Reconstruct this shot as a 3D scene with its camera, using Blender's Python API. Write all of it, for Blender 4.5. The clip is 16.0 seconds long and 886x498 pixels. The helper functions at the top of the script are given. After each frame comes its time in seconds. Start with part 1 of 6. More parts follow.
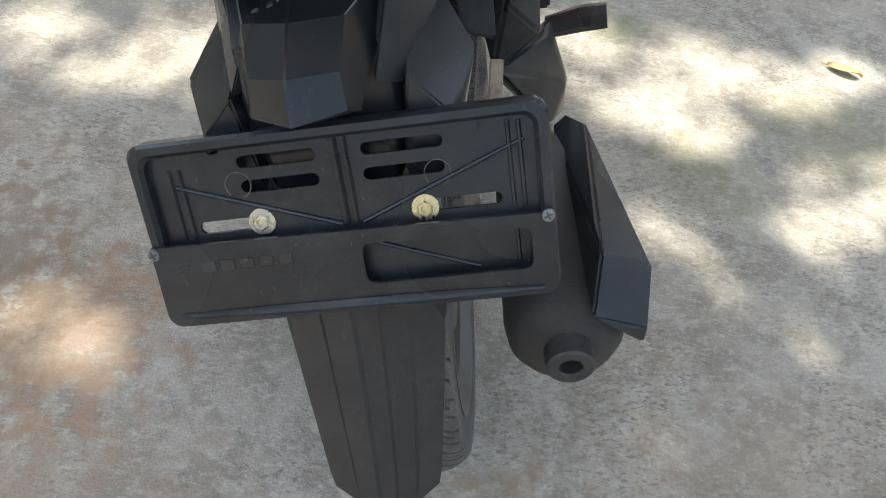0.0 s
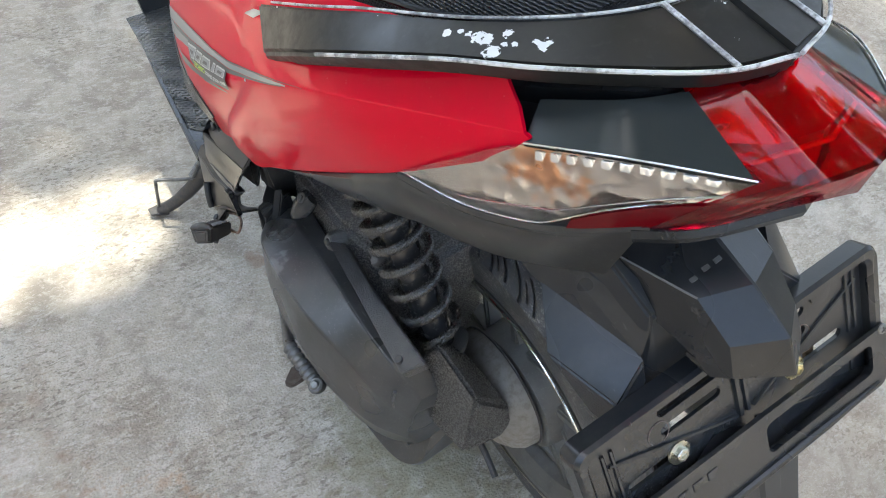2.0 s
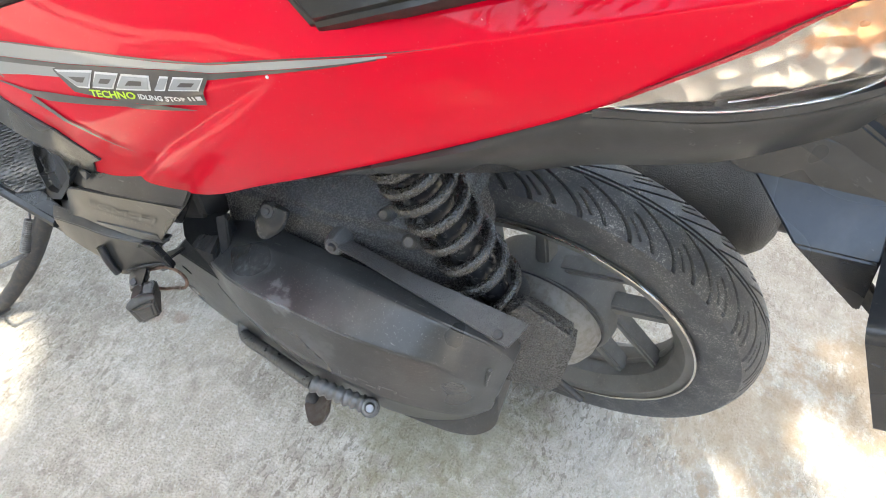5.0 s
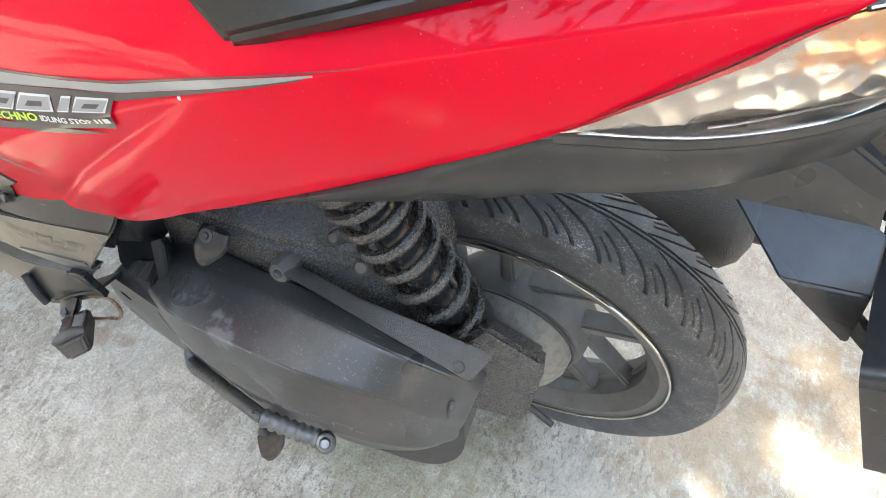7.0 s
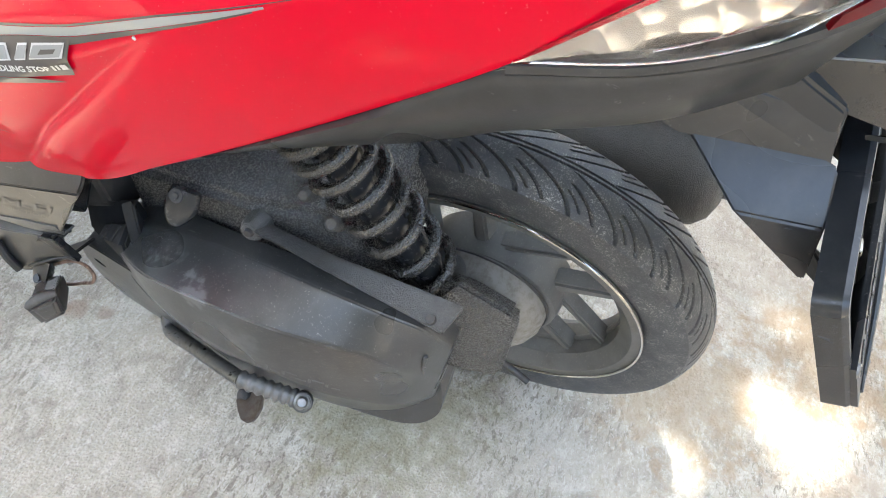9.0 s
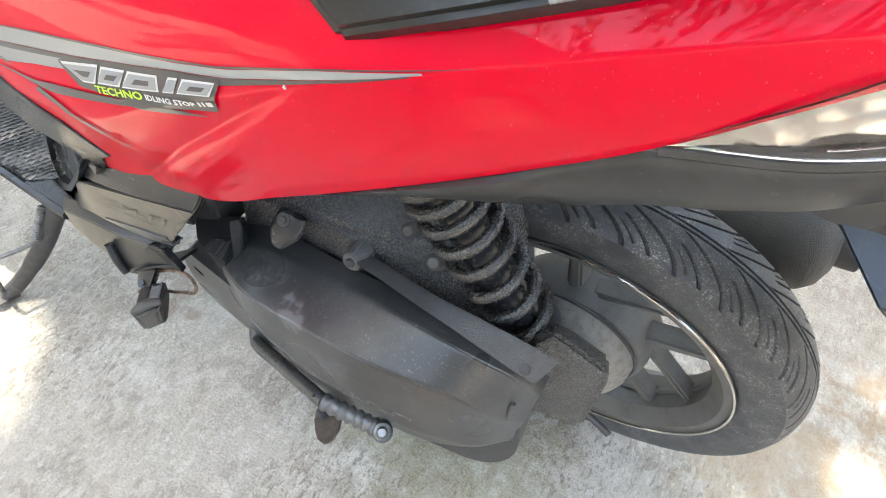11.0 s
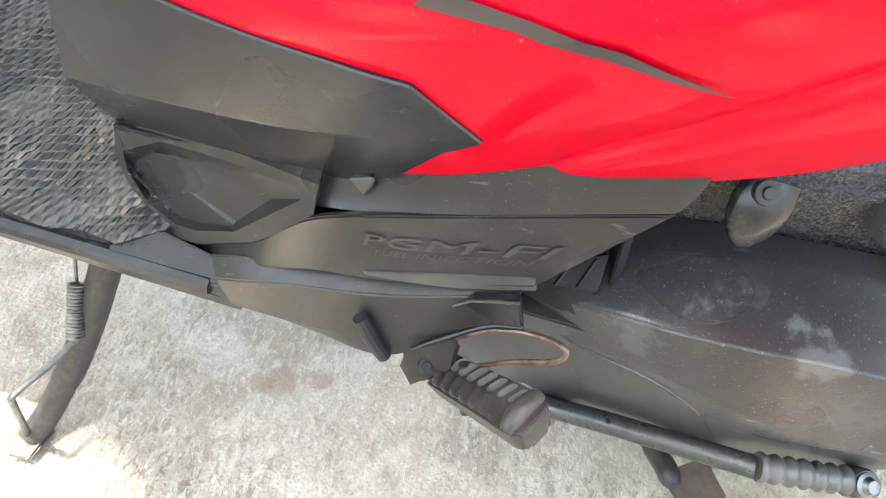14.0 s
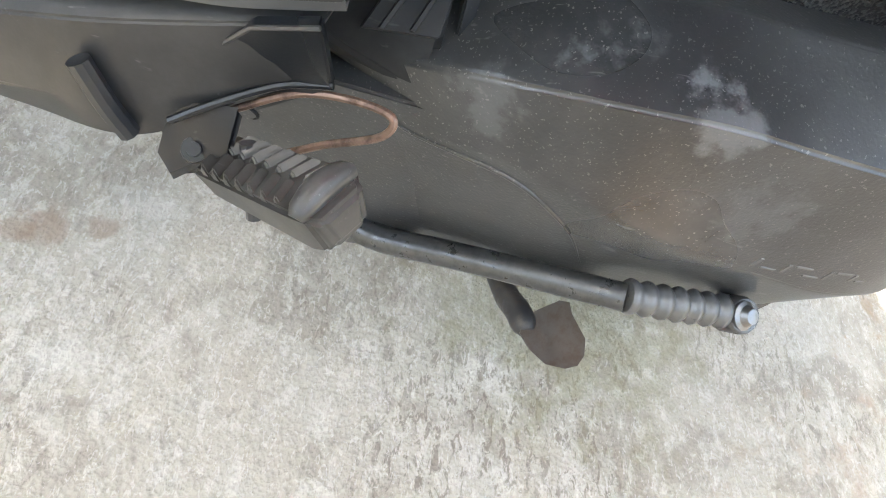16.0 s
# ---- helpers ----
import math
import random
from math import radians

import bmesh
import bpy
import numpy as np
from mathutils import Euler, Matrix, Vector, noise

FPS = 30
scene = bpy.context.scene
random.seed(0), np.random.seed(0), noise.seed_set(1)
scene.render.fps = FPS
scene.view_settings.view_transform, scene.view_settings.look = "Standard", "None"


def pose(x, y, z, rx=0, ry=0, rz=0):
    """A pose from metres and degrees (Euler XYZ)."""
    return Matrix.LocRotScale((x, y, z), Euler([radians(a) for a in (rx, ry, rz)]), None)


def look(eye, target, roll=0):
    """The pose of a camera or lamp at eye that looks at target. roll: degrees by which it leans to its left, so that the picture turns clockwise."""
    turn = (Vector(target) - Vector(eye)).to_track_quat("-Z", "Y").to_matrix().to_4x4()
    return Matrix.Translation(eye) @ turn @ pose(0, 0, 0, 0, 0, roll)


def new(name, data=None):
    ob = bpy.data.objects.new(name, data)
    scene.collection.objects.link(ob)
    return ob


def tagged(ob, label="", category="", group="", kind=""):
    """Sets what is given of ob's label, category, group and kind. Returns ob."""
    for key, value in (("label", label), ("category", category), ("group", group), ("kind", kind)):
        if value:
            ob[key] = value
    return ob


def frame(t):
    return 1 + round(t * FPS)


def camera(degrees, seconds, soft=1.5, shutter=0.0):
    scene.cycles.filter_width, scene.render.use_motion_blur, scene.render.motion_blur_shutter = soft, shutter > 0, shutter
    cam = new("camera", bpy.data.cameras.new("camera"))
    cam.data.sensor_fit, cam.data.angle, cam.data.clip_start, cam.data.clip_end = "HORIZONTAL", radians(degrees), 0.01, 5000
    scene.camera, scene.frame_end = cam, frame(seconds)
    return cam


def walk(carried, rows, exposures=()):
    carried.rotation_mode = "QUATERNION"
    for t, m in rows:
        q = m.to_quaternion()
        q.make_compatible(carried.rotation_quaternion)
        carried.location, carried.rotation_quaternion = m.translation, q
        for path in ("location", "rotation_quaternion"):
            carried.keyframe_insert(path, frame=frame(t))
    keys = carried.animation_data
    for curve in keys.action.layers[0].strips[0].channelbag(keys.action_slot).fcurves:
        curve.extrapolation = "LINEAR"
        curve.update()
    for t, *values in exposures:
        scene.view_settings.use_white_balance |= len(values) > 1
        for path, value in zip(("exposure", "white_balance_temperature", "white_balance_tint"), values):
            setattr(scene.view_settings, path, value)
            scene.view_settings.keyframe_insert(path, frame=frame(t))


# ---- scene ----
cam = camera(65.42, 16.0, soft=1.0)
BIKE = pose(0.0038, -0.0079, 0.2334, 2.879, -11.929, -0.389)
ROWS = [
    (0.0, 0.1175, -0.4986, 0.7129, 36.11, 6.48, 0.55),
    (0.5, 0.0441, -0.4588, 0.7267, 35.08, 7.04, -1.91),
    (0.7, 0.0144, -0.4140, 0.7269, 34.34, 6.90, -4.55),
    (1.0, -0.0361, -0.3557, 0.7403, 33.95, 6.13, -6.45),
    (1.5, -0.1303, -0.2942, 0.7726, 35.13, 4.71, -16.24),
    (2.0, -0.2570, -0.2437, 0.8305, 33.08, 0.23, -32.08),
    (2.5, -0.3026, -0.1185, 0.8072, 32.39, -1.41, -42.73),
    (3.0, -0.3169, -0.0308, 0.7924, 29.19, -3.01, -51.92),
    (3.5, -0.3911, -0.0142, 0.8071, 27.88, -3.44, -62.41),
    (6.0, -0.3372, -0.0063, 0.7150, 27.02, -3.59, -62.18),
    (6.5, -0.3278, -0.0092, 0.7139, 26.65, -4.45, -63.06),
    (7.0, -0.3216, -0.0031, 0.7186, 27.38, -5.05, -64.25),
    (7.5, -0.3257, 0.0017, 0.7157, 27.70, -5.41, -65.29),
    (8.0, -0.3483, -0.0242, 0.7097, 26.17, -5.87, -65.93),
    (10.5, -0.3122, -0.0246, 0.7219, 26.35, -4.60, -63.49),
    (11.0, -0.3277, 0.0154, 0.7187, 26.44, -3.30, -58.63),
    (11.5, -0.3353, 0.0527, 0.7136, 26.19, -3.06, -55.34),
    (12.0, -0.3294, 0.0960, 0.6888, 24.44, -2.49, -52.67),
    (12.5, -0.3229, 0.1873, 0.6257, 21.68, -2.09, -56.08),
    (13.0, -0.3386, 0.2974, 0.5687, 24.46, -6.52, -71.49),
    (13.5, -0.3465, 0.3724, 0.5090, 26.16, -9.17, -74.29),
    (14.0, -0.3416, 0.4044, 0.4552, 24.84, -8.71, -76.60),
    (14.5, -0.3333, 0.4233, 0.3878, 24.35, -10.60, -74.51),
    (15.0, -0.3120, 0.4271, 0.3372, 19.65, -14.35, -76.90),
    (15.5, -0.3371, 0.3951, 0.3153, 19.01, -19.87, -76.45),
    (16.0, -0.3456, 0.3511, 0.3372, 17.93, -19.68, -79.95),
]

EXPOSURES = [  # the film's camera opens up as it nears the dark flank: seconds, stops, kelvin, tint
    (0.0, 2.3, 7200, 6), (1.0, 2.34, 7200, 6), (1.5, 2.5, 7200, 6), (2.0, 2.83, 7200, 6), (2.5, 3.06, 7250, 6), (3.5, 3.38, 7450, 6), (6.0, 3.5, 7500, 6), (8.2, 3.55, 7500, 6),
    (10.3, 3.48, 7500, 6), (11.5, 3.62, 7600, 6), (12.5, 3.22, 7750, 6), (13.5, 3.86, 7950, 6), (14.5, 4.08, 8150, 6), (15.0, 3.95, 8150, 6), (16.0, 3.85, 8000, 6),
]
from mathutils.bvhtree import BVHTree

walk(cam, [(t, BIKE @ pose(*p)) for t, *p in ROWS], exposures=EXPOSURES)

# ---- sky and sun ----
SUN_WAY = Vector((0.06, 0.26, 0.96)).normalized()  # towards the sun
world = bpy.data.worlds.new("sky")
scene.world = world
world.use_nodes = True
wn = world.node_tree
sky = wn.nodes.new("ShaderNodeTexSky")
sky.sky_type, sky.sun_disc = "NISHITA", False
sky.sun_elevation = math.asin(SUN_WAY.z)
sky.sun_rotation = math.atan2(SUN_WAY.x, SUN_WAY.y)
sky.dust_density, sky.ozone_density = 3.0, 0.6
wn.links.new(sky.outputs[0], wn.nodes["Background"].inputs[0])
wn.nodes["Background"].inputs[1].default_value = 0.15
sun = new("sun", bpy.data.lights.new("sun", "SUN"))
sun.data.energy, sun.data.angle, sun.data.color = 1.7, radians(1.0), (1.0, 0.97, 0.92)
sun.matrix_world = look(SUN_WAY * 20, (0, 0, 0))


# ---- materials ----
class Mat:
    """A node material with short ways to build it."""

    def __init__(self, name, colour=(0.5, 0.5, 0.5), rough=0.5, metal=0.0, **more):
        self.m = bpy.data.materials.new(name)
        self.m.use_nodes = True
        self.t = self.m.node_tree
        self.b = self.t.nodes["Principled BSDF"]
        self.b.inputs["Base Color"].default_value = (*colour, 1)
        self.b.inputs["Roughness"].default_value = rough
        self.b.inputs["Metallic"].default_value = metal
        for key, value in more.items():
            self.b.inputs[key.replace("_", " ")].default_value = value
        self.where = self.t.nodes.new("ShaderNodeTexCoord").outputs["Object"]

    def noise(self, scale, detail=4.0, rough=0.55, stretch=None, turn=0.0, distort=0.0):
        n = self.t.nodes.new("ShaderNodeTexNoise")
        n.inputs["Scale"].default_value, n.inputs["Detail"].default_value = scale, detail
        n.inputs["Roughness"].default_value, n.inputs["Distortion"].default_value = rough, distort
        src = self.where
        if stretch:
            mp = self.t.nodes.new("ShaderNodeMapping")
            mp.inputs["Scale"].default_value = stretch
            mp.inputs["Rotation"].default_value = (0, 0, turn)
            self.t.links.new(self.where, mp.inputs[0])
            src = mp.outputs[0]
        self.t.links.new(src, n.inputs["Vector"])
        return n.outputs["Fac"]

    def cells(self, scale, feature="F1"):
        n = self.t.nodes.new("ShaderNodeTexVoronoi")
        n.feature = feature
        n.inputs["Scale"].default_value = scale
        self.t.links.new(self.where, n.inputs["Vector"])
        return n.outputs["Distance"]

    def span(self, value, lo, hi, a=0.0, b=1.0):
        n = self.t.nodes.new("ShaderNodeMapRange")
        n.interpolation_type = "SMOOTHSTEP"
        for i, v in enumerate((lo, hi, a, b)):
            n.inputs[i + 1].default_value = v
        self.t.links.new(value, n.inputs[0])
        return n.outputs[0]

    def math(self, op, a, b):
        n = self.t.nodes.new("ShaderNodeMath")
        n.operation = op
        for i, v in enumerate((a, b)):
            if isinstance(v, (int, float)):
                n.inputs[i].default_value = v
            else:
                self.t.links.new(v, n.inputs[i])
        return n.outputs[0]

    def mix(self, fac, a, b):
        n = self.t.nodes.new("ShaderNodeMix")
        n.data_type = "RGBA"
        for i, v in ((6, a), (7, b)):
            if isinstance(v, tuple):
                n.inputs[i].default_value = (*v, 1)
            else:
                self.t.links.new(v, n.inputs[i])
        if isinstance(fac, (int, float)):
            n.inputs[0].default_value = fac
        else:
            self.t.links.new(fac, n.inputs[0])
        return n.outputs[2]

    def near(self, place, radius, ragged=None):
        n = self.t.nodes.new("ShaderNodeVectorMath")
        n.operation = "DISTANCE"
        n.inputs[1].default_value = place
        self.t.links.new(self.where, n.inputs[0])
        d = n.outputs["Value"]
        if ragged is not None:
            d = self.math("ADD", d, self.math("MULTIPLY", self.math("SUBTRACT", ragged, 0.5), radius * 3.0))
        return self.span(d, radius * 0.4, radius, 1.0, 0.0)

    def set(self, key, value):
        self.t.links.new(value, self.b.inputs[key])
        return self

    def bump(self, height, strength=0.3, distance=0.002):
        n = self.t.nodes.new("ShaderNodeBump")
        n.inputs["Strength"].default_value, n.inputs["Distance"].default_value = strength, distance
        self.t.links.new(height, n.inputs["Height"])
        self.t.links.new(n.outputs[0], self.b.inputs["Normal"])
        return self


def concrete():
    m = Mat("weathered_concrete", rough=0.9)
    big, mid, fine = m.noise(1.7, 5, 0.6), m.noise(11, 6, 0.68, distort=0.5), m.noise(190, 4, 0.7)
    brush = m.noise(34, 6, 0.72, stretch=(1.0, 1.7, 1.0), turn=0.35, distort=0.5)
    rasp = m.noise(70, 5, 0.70, stretch=(1.0, 2.2, 1.0), turn=0.2, distort=0.6)
    grit = m.cells(260)
    c = m.mix(m.span(big, 0.32, 0.68), (0.395, 0.362, 0.308), (0.480, 0.450, 0.395))
    c = m.mix(m.span(m.noise(3.6, 5, 0.62, distort=0.6), 0.46, 0.66, 0.0, 0.5), c, (0.30, 0.255, 0.205))
    c = m.mix(m.span(mid, 0.46, 0.60, 0.0, 0.7), c, (0.285, 0.25, 0.21))
    c = m.mix(m.span(m.noise(7, 5, 0.7, distort=0.8), 0.52, 0.66, 0.0, 0.5), c, (0.58, 0.56, 0.51))
    c = m.mix(m.span(brush, 0.50, 0.62, 0.0, 0.45), c, (0.60, 0.58, 0.53))
    c = m.mix(m.math("MULTIPLY", m.span(rasp, 0.52, 0.59, 0.0, 0.75), m.span(m.noise(4.2, 4, 0.6), 0.42, 0.62, 0.15, 1.0)), c, (0.185, 0.160, 0.130))
    c = m.mix(m.span(fine, 0.50, 0.66, 0.0, 0.26), c, (0.19, 0.172, 0.145))
    c = m.mix(m.span(m.noise(120, 4, 0.65, stretch=(1.0, 1.8, 1.0), turn=0.2, distort=1.0), 0.56, 0.62, 0.0, 0.42), c, (0.62, 0.60, 0.555))
    ragged = m.noise(24, 5, 0.7)
    for place, radius, tone, most in (
        ((-0.146, 0.523, 0), 0.018, (0.30, 0.225, 0.17), 0.65),
        ((-0.139, 0.497, 0), 0.021, (0.28, 0.205, 0.155), 0.65),
        ((-0.129, 0.466, 0), 0.019, (0.30, 0.225, 0.17), 0.6),
        ((-0.535, -0.452, 0), 0.45, (0.37, 0.285, 0.22), 0.6),
        ((0.504, -0.337, 0), 0.40, (0.37, 0.29, 0.22), 0.35),
        ((-0.124, -0.666, 0), 0.35, (0.36, 0.28, 0.215), 0.6),
        ((-1.046, 0.048, 0), 0.60, (0.38, 0.30, 0.235), 0.55),
        ((0.145, -0.320, 0), 0.16, (0.33, 0.24, 0.15), 0.55),
        ((0.291, -0.536, 0), 0.14, (0.30, 0.21, 0.13), 0.6),
        ((-0.072, 0.060, 0), 0.17, (0.22, 0.21, 0.12), 0.5),
        ((-0.515, 0.014, 0), 0.20, (0.42, 0.27, 0.17), 0.55),
        ((-0.746, 0.116, 0), 0.26, (0.24, 0.19, 0.14), 0.6),
        ((0.899, 0.606, 0), 0.20, (0.27, 0.27, 0.17), 0.45),
        ((0.472, 0.951, 0), 0.10, (0.27, 0.28, 0.15), 0.5),
        ((0.584, 0.438, 0), 0.16, (0.25, 0.25, 0.14), 0.4),
    ):
        c = m.mix(m.math("MULTIPLY", m.near(place, radius, ragged), most), c, tone)
    h = m.math("ADD", m.math("ADD", m.math("MULTIPLY", brush, 0.5), m.math("MULTIPLY", rasp, -0.7)), m.math("ADD", m.math("MULTIPLY", fine, 0.6), m.math("MULTIPLY", grit, 0.5)))
    return m.set("Base Color", c).bump(h, 0.8, 0.004).m


def plastic(name, tone=0.022, rough=0.42, dust=0.25, grain=700, tint=(0.85, 1.0, 1.22), scuffs=0.2, dirt=(0.17, 0.168, 0.16)):
    """Black moulded plastic: a fine grain, dust in blotches and pale scuffs."""
    m = Mat(name, rough=rough, Specular_IOR_Level=0.48)
    base = tuple(tone * k for k in tint)
    blotch, speck = m.noise(26, 5, 0.65), m.noise(650, 3, 0.6)
    c = m.mix(m.math("MULTIPLY", m.span(blotch, 0.38, 0.75), dust * 0.45), base, dirt)
    c = m.mix(m.math("MULTIPLY", m.math("MULTIPLY", m.span(speck, 0.62, 0.72), m.span(m.noise(11, 4), 0.45, 0.65)), dust), c, tuple(1.6 * v for v in dirt))
    line = m.noise(60, 3, 0.6, stretch=(6.0, 0.8, 2.0))
    c = m.mix(m.math("MULTIPLY", m.span(line, 0.66, 0.74), scuffs), c, (0.20, 0.20, 0.20))
    m.set("Base Color", c).set("Roughness", m.span(m.noise(7, 2, 0.4), 0.3, 0.7, rough - 0.05, rough + 0.12))
    return m.bump(m.noise(grain, 2, 0.5), 0.05, 0.001).m


def scuffed_case():
    """The drive cover: satin black, filmed with dust, rubbed pale in a few places."""
    m = Mat("scuffed_black_cover", rough=0.32, Specular_IOR_Level=0.75)
    blotch, fine, ragged = m.noise(20, 5, 0.65), m.noise(620, 2, 0.5), m.noise(70, 4, 0.65)
    c = m.mix(m.math("MULTIPLY", m.span(blotch, 0.36, 0.72, 0.2, 1.0), 0.34), (0.024, 0.026, 0.028), (0.118, 0.122, 0.125))
    specks = m.math("MULTIPLY", m.span(m.noise(560, 3, 0.6), 0.65, 0.70), m.span(m.noise(9, 3), 0.38, 0.62, 0.05, 0.6))
    c = m.mix(specks, c, (0.26, 0.255, 0.245))
    c = m.mix(m.math("MULTIPLY", m.span(fine, 0.66, 0.71), 0.35), c, (0.30, 0.29, 0.28))
    for place, radius, most in (((-0.205, 0.208, 0.172), 0.020, 0.6), ((-0.190, 0.212, 0.178), 0.014, 0.5), ((-0.186, 0.262, 0.158), 0.010, 0.55), ((-0.218, 0.165, 0.135), 0.024, 0.25), ((-0.195, 0.280, 0.120), 0.018, 0.35), ((-0.178, 0.245, 0.168), 0.014, 0.35)):
        c = m.mix(m.math("MULTIPLY", m.near(place, radius, ragged), most), c, (0.165, 0.175, 0.185))
    line = m.noise(45, 3, 0.6, stretch=(5.0, 0.6, 2.5))
    c = m.mix(m.math("MULTIPLY", m.span(line, 0.67, 0.74), 0.4), c, (0.2, 0.2, 0.2))
    m.set("Base Color", c).set("Roughness", m.span(m.noise(8, 2, 0.4), 0.3, 0.7, 0.26, 0.38))
    return m.bump(m.noise(600, 2, 0.5), 0.15, 0.001).m


def dusty(name, tone=0.02, amount=0.9, size=420, dirt=(0.23, 0.20, 0.165), rough=0.5, lumps=0.0022):
    """Road grit caked on black engine parts: dark crust with pale grains that stand proud."""
    m = Mat(name, rough=0.6, Specular_IOR_Level=0.9)
    grain, blotch = m.noise(size, 3, 0.62), m.noise(22, 5, 0.65)
    thick = m.math("MULTIPLY", m.span(blotch, 0.34, 0.64, 0.25, amount), m.span(m.noise(95, 4, 0.7), 0.38, 0.62, 0.2, 1.0))
    c = m.mix(m.math("MULTIPLY", m.span(grain, 0.40, 0.70), m.math("MULTIPLY", thick, 0.7)), (tone, tone, tone * 1.02), dirt)
    c = m.mix(m.math("MULTIPLY", m.span(m.noise(size * 1.7, 3, 0.6), 0.60, 0.68), thick), c, tuple(min(0.62, 2.0 * v) for v in dirt))
    m.set("Base Color", c).set("Roughness", m.span(grain, 0.46, 0.62, rough - 0.12, rough + 0.22))
    return m.bump(m.math("ADD", grain, m.math("MULTIPLY", m.noise(size * 0.3, 3, 0.6), 0.8)), 0.7, lumps).m


def paint_red():
    m = Mat("red_gloss_paint", (0.635, 0.0006, 0.022), rough=0.42)
    m.b.inputs["Coat Weight"].default_value, m.b.inputs["Coat Roughness"].default_value = 0.38, 0.055
    m.b.inputs["Specular IOR Level"].default_value = 0.04
    film = m.noise(14, 5, 0.6)
    c = m.mix(m.math("MULTIPLY", m.span(film, 0.45, 0.75), 0.03), (0.635, 0.0006, 0.022), (0.60, 0.07, 0.08))
    c = m.mix(m.math("MULTIPLY", m.span(m.noise(620, 2), 0.70, 0.76), 0.25), c, (0.7, 0.5, 0.45))
    m.set("Base Color", c)
    return m.set("Coat Roughness", m.span(film, 0.35, 0.75, 0.025, 0.085)).m


def rail_paint():
    m = Mat("scratched_black_lacquer", rough=0.3, Specular_IOR_Level=0.44)
    m.b.inputs["Coat Weight"].default_value = 0.06
    m.b.inputs["Coat Roughness"].default_value = 0.12
    worn = m.noise(38, 5, 0.7, stretch=(1.0, 1.0, 2.0))
    c = m.mix(m.span(m.noise(200, 3), 0.55, 0.75, 0.0, 0.06), (0.010, 0.010, 0.010), (0.16, 0.15, 0.14))
    worn = m.math("ADD", worn, m.math("MULTIPLY", m.near((0.10, -0.035, 0.610), 0.11), 0.085))
    c = m.mix(m.span(worn, 0.690, 0.705), c, (0.72, 0.73, 0.74))
    ragged = m.noise(210, 4, 0.65, stretch=(1.0, 0.8, 1.0))
    for place, radius in (((-0.1055, -0.0032, 0.5954), 0.0045), ((-0.1000, -0.0079, 0.5980), 0.0024), ((-0.0983, -0.0137, 0.5996), 0.0024), ((-0.0965, -0.0190, 0.6009), 0.0055), ((-0.0948, -0.0242, 0.6022), 0.0050), ((-0.0854, -0.0287, 0.6045), 0.0036), ((-0.0788, -0.0474, 0.6085), 0.0055), ((-0.0994, -0.0343, 0.6036), 0.0055), ((-0.0920, -0.0339, 0.6045), 0.0026), ((-0.0879, -0.0382, 0.6058), 0.0024)):
        c = m.mix(m.span(m.near(place, radius, ragged), 0.45, 0.65), c, (0.74, 0.75, 0.76))
    return m.set("Base Color", c).set("Roughness", m.span(worn, 0.3, 0.7, 0.28, 0.5)).m


def worn_edge():
    m = Mat("worn_bare_edge", rough=0.35)
    worn = m.noise(55, 5, 0.75)
    c = m.mix(m.span(worn, 0.40, 0.56), (0.20, 0.20, 0.205), (0.62, 0.63, 0.64))
    return m.set("Base Color", c).m


def rubber():
    m = Mat("dusty_tyre_rubber", rough=0.45)
    grain, blotch = m.noise(700, 3, 0.65), m.noise(26, 5, 0.7)
    c = m.mix(m.span(blotch, 0.35, 0.7, 0.0, 0.4), (0.054, 0.058, 0.064), (0.125, 0.126, 0.125))
    scratch = m.noise(170, 4, 0.7, stretch=(1.6, 1.0, 1.0), distort=2.5)
    c = m.mix(m.math("MULTIPLY", m.span(scratch, 0.57, 0.62), m.span(blotch, 0.40, 0.60, 0.10, 0.60)), c, (0.40, 0.40, 0.39))
    c = m.mix(m.math("MULTIPLY", m.span(grain, 0.58, 0.64), m.span(blotch, 0.44, 0.64, 0.10, 0.75)), c, (0.45, 0.43, 0.40))
    return m.set("Base Color", c).bump(m.math("ADD", grain, scratch), 0.3, 0.001).m


def metal(name, colour, rough=0.35, dirt=0.3, mud=(0.10, 0.085, 0.07), metallic=1.0):
    m = Mat(name, colour, rough, metallic)
    n = m.noise(120, 5, 0.7)
    m.set("Base Color", m.mix(m.math("MULTIPLY", m.span(n, 0.42, 0.72), dirt), colour, mud))
    m.set("Roughness", m.span(n, 0.3, 0.7, rough * 0.8, min(1.0, rough * 1.7)))
    return m.bump(n, 0.15, 0.0008).m


def wheel_grey():
    m = Mat("grey_wheel_enamel", rough=0.5)
    n, f = m.noise(34, 5, 0.65), m.noise(500, 2)
    c = m.mix(m.span(n, 0.35, 0.75, 0.0, 0.7), (0.140, 0.140, 0.134), (0.090, 0.087, 0.080))
    c = m.mix(m.math("MULTIPLY", m.span(f, 0.62, 0.70), 0.4), c, (0.3, 0.27, 0.23))
    return m.set("Base Color", c).m


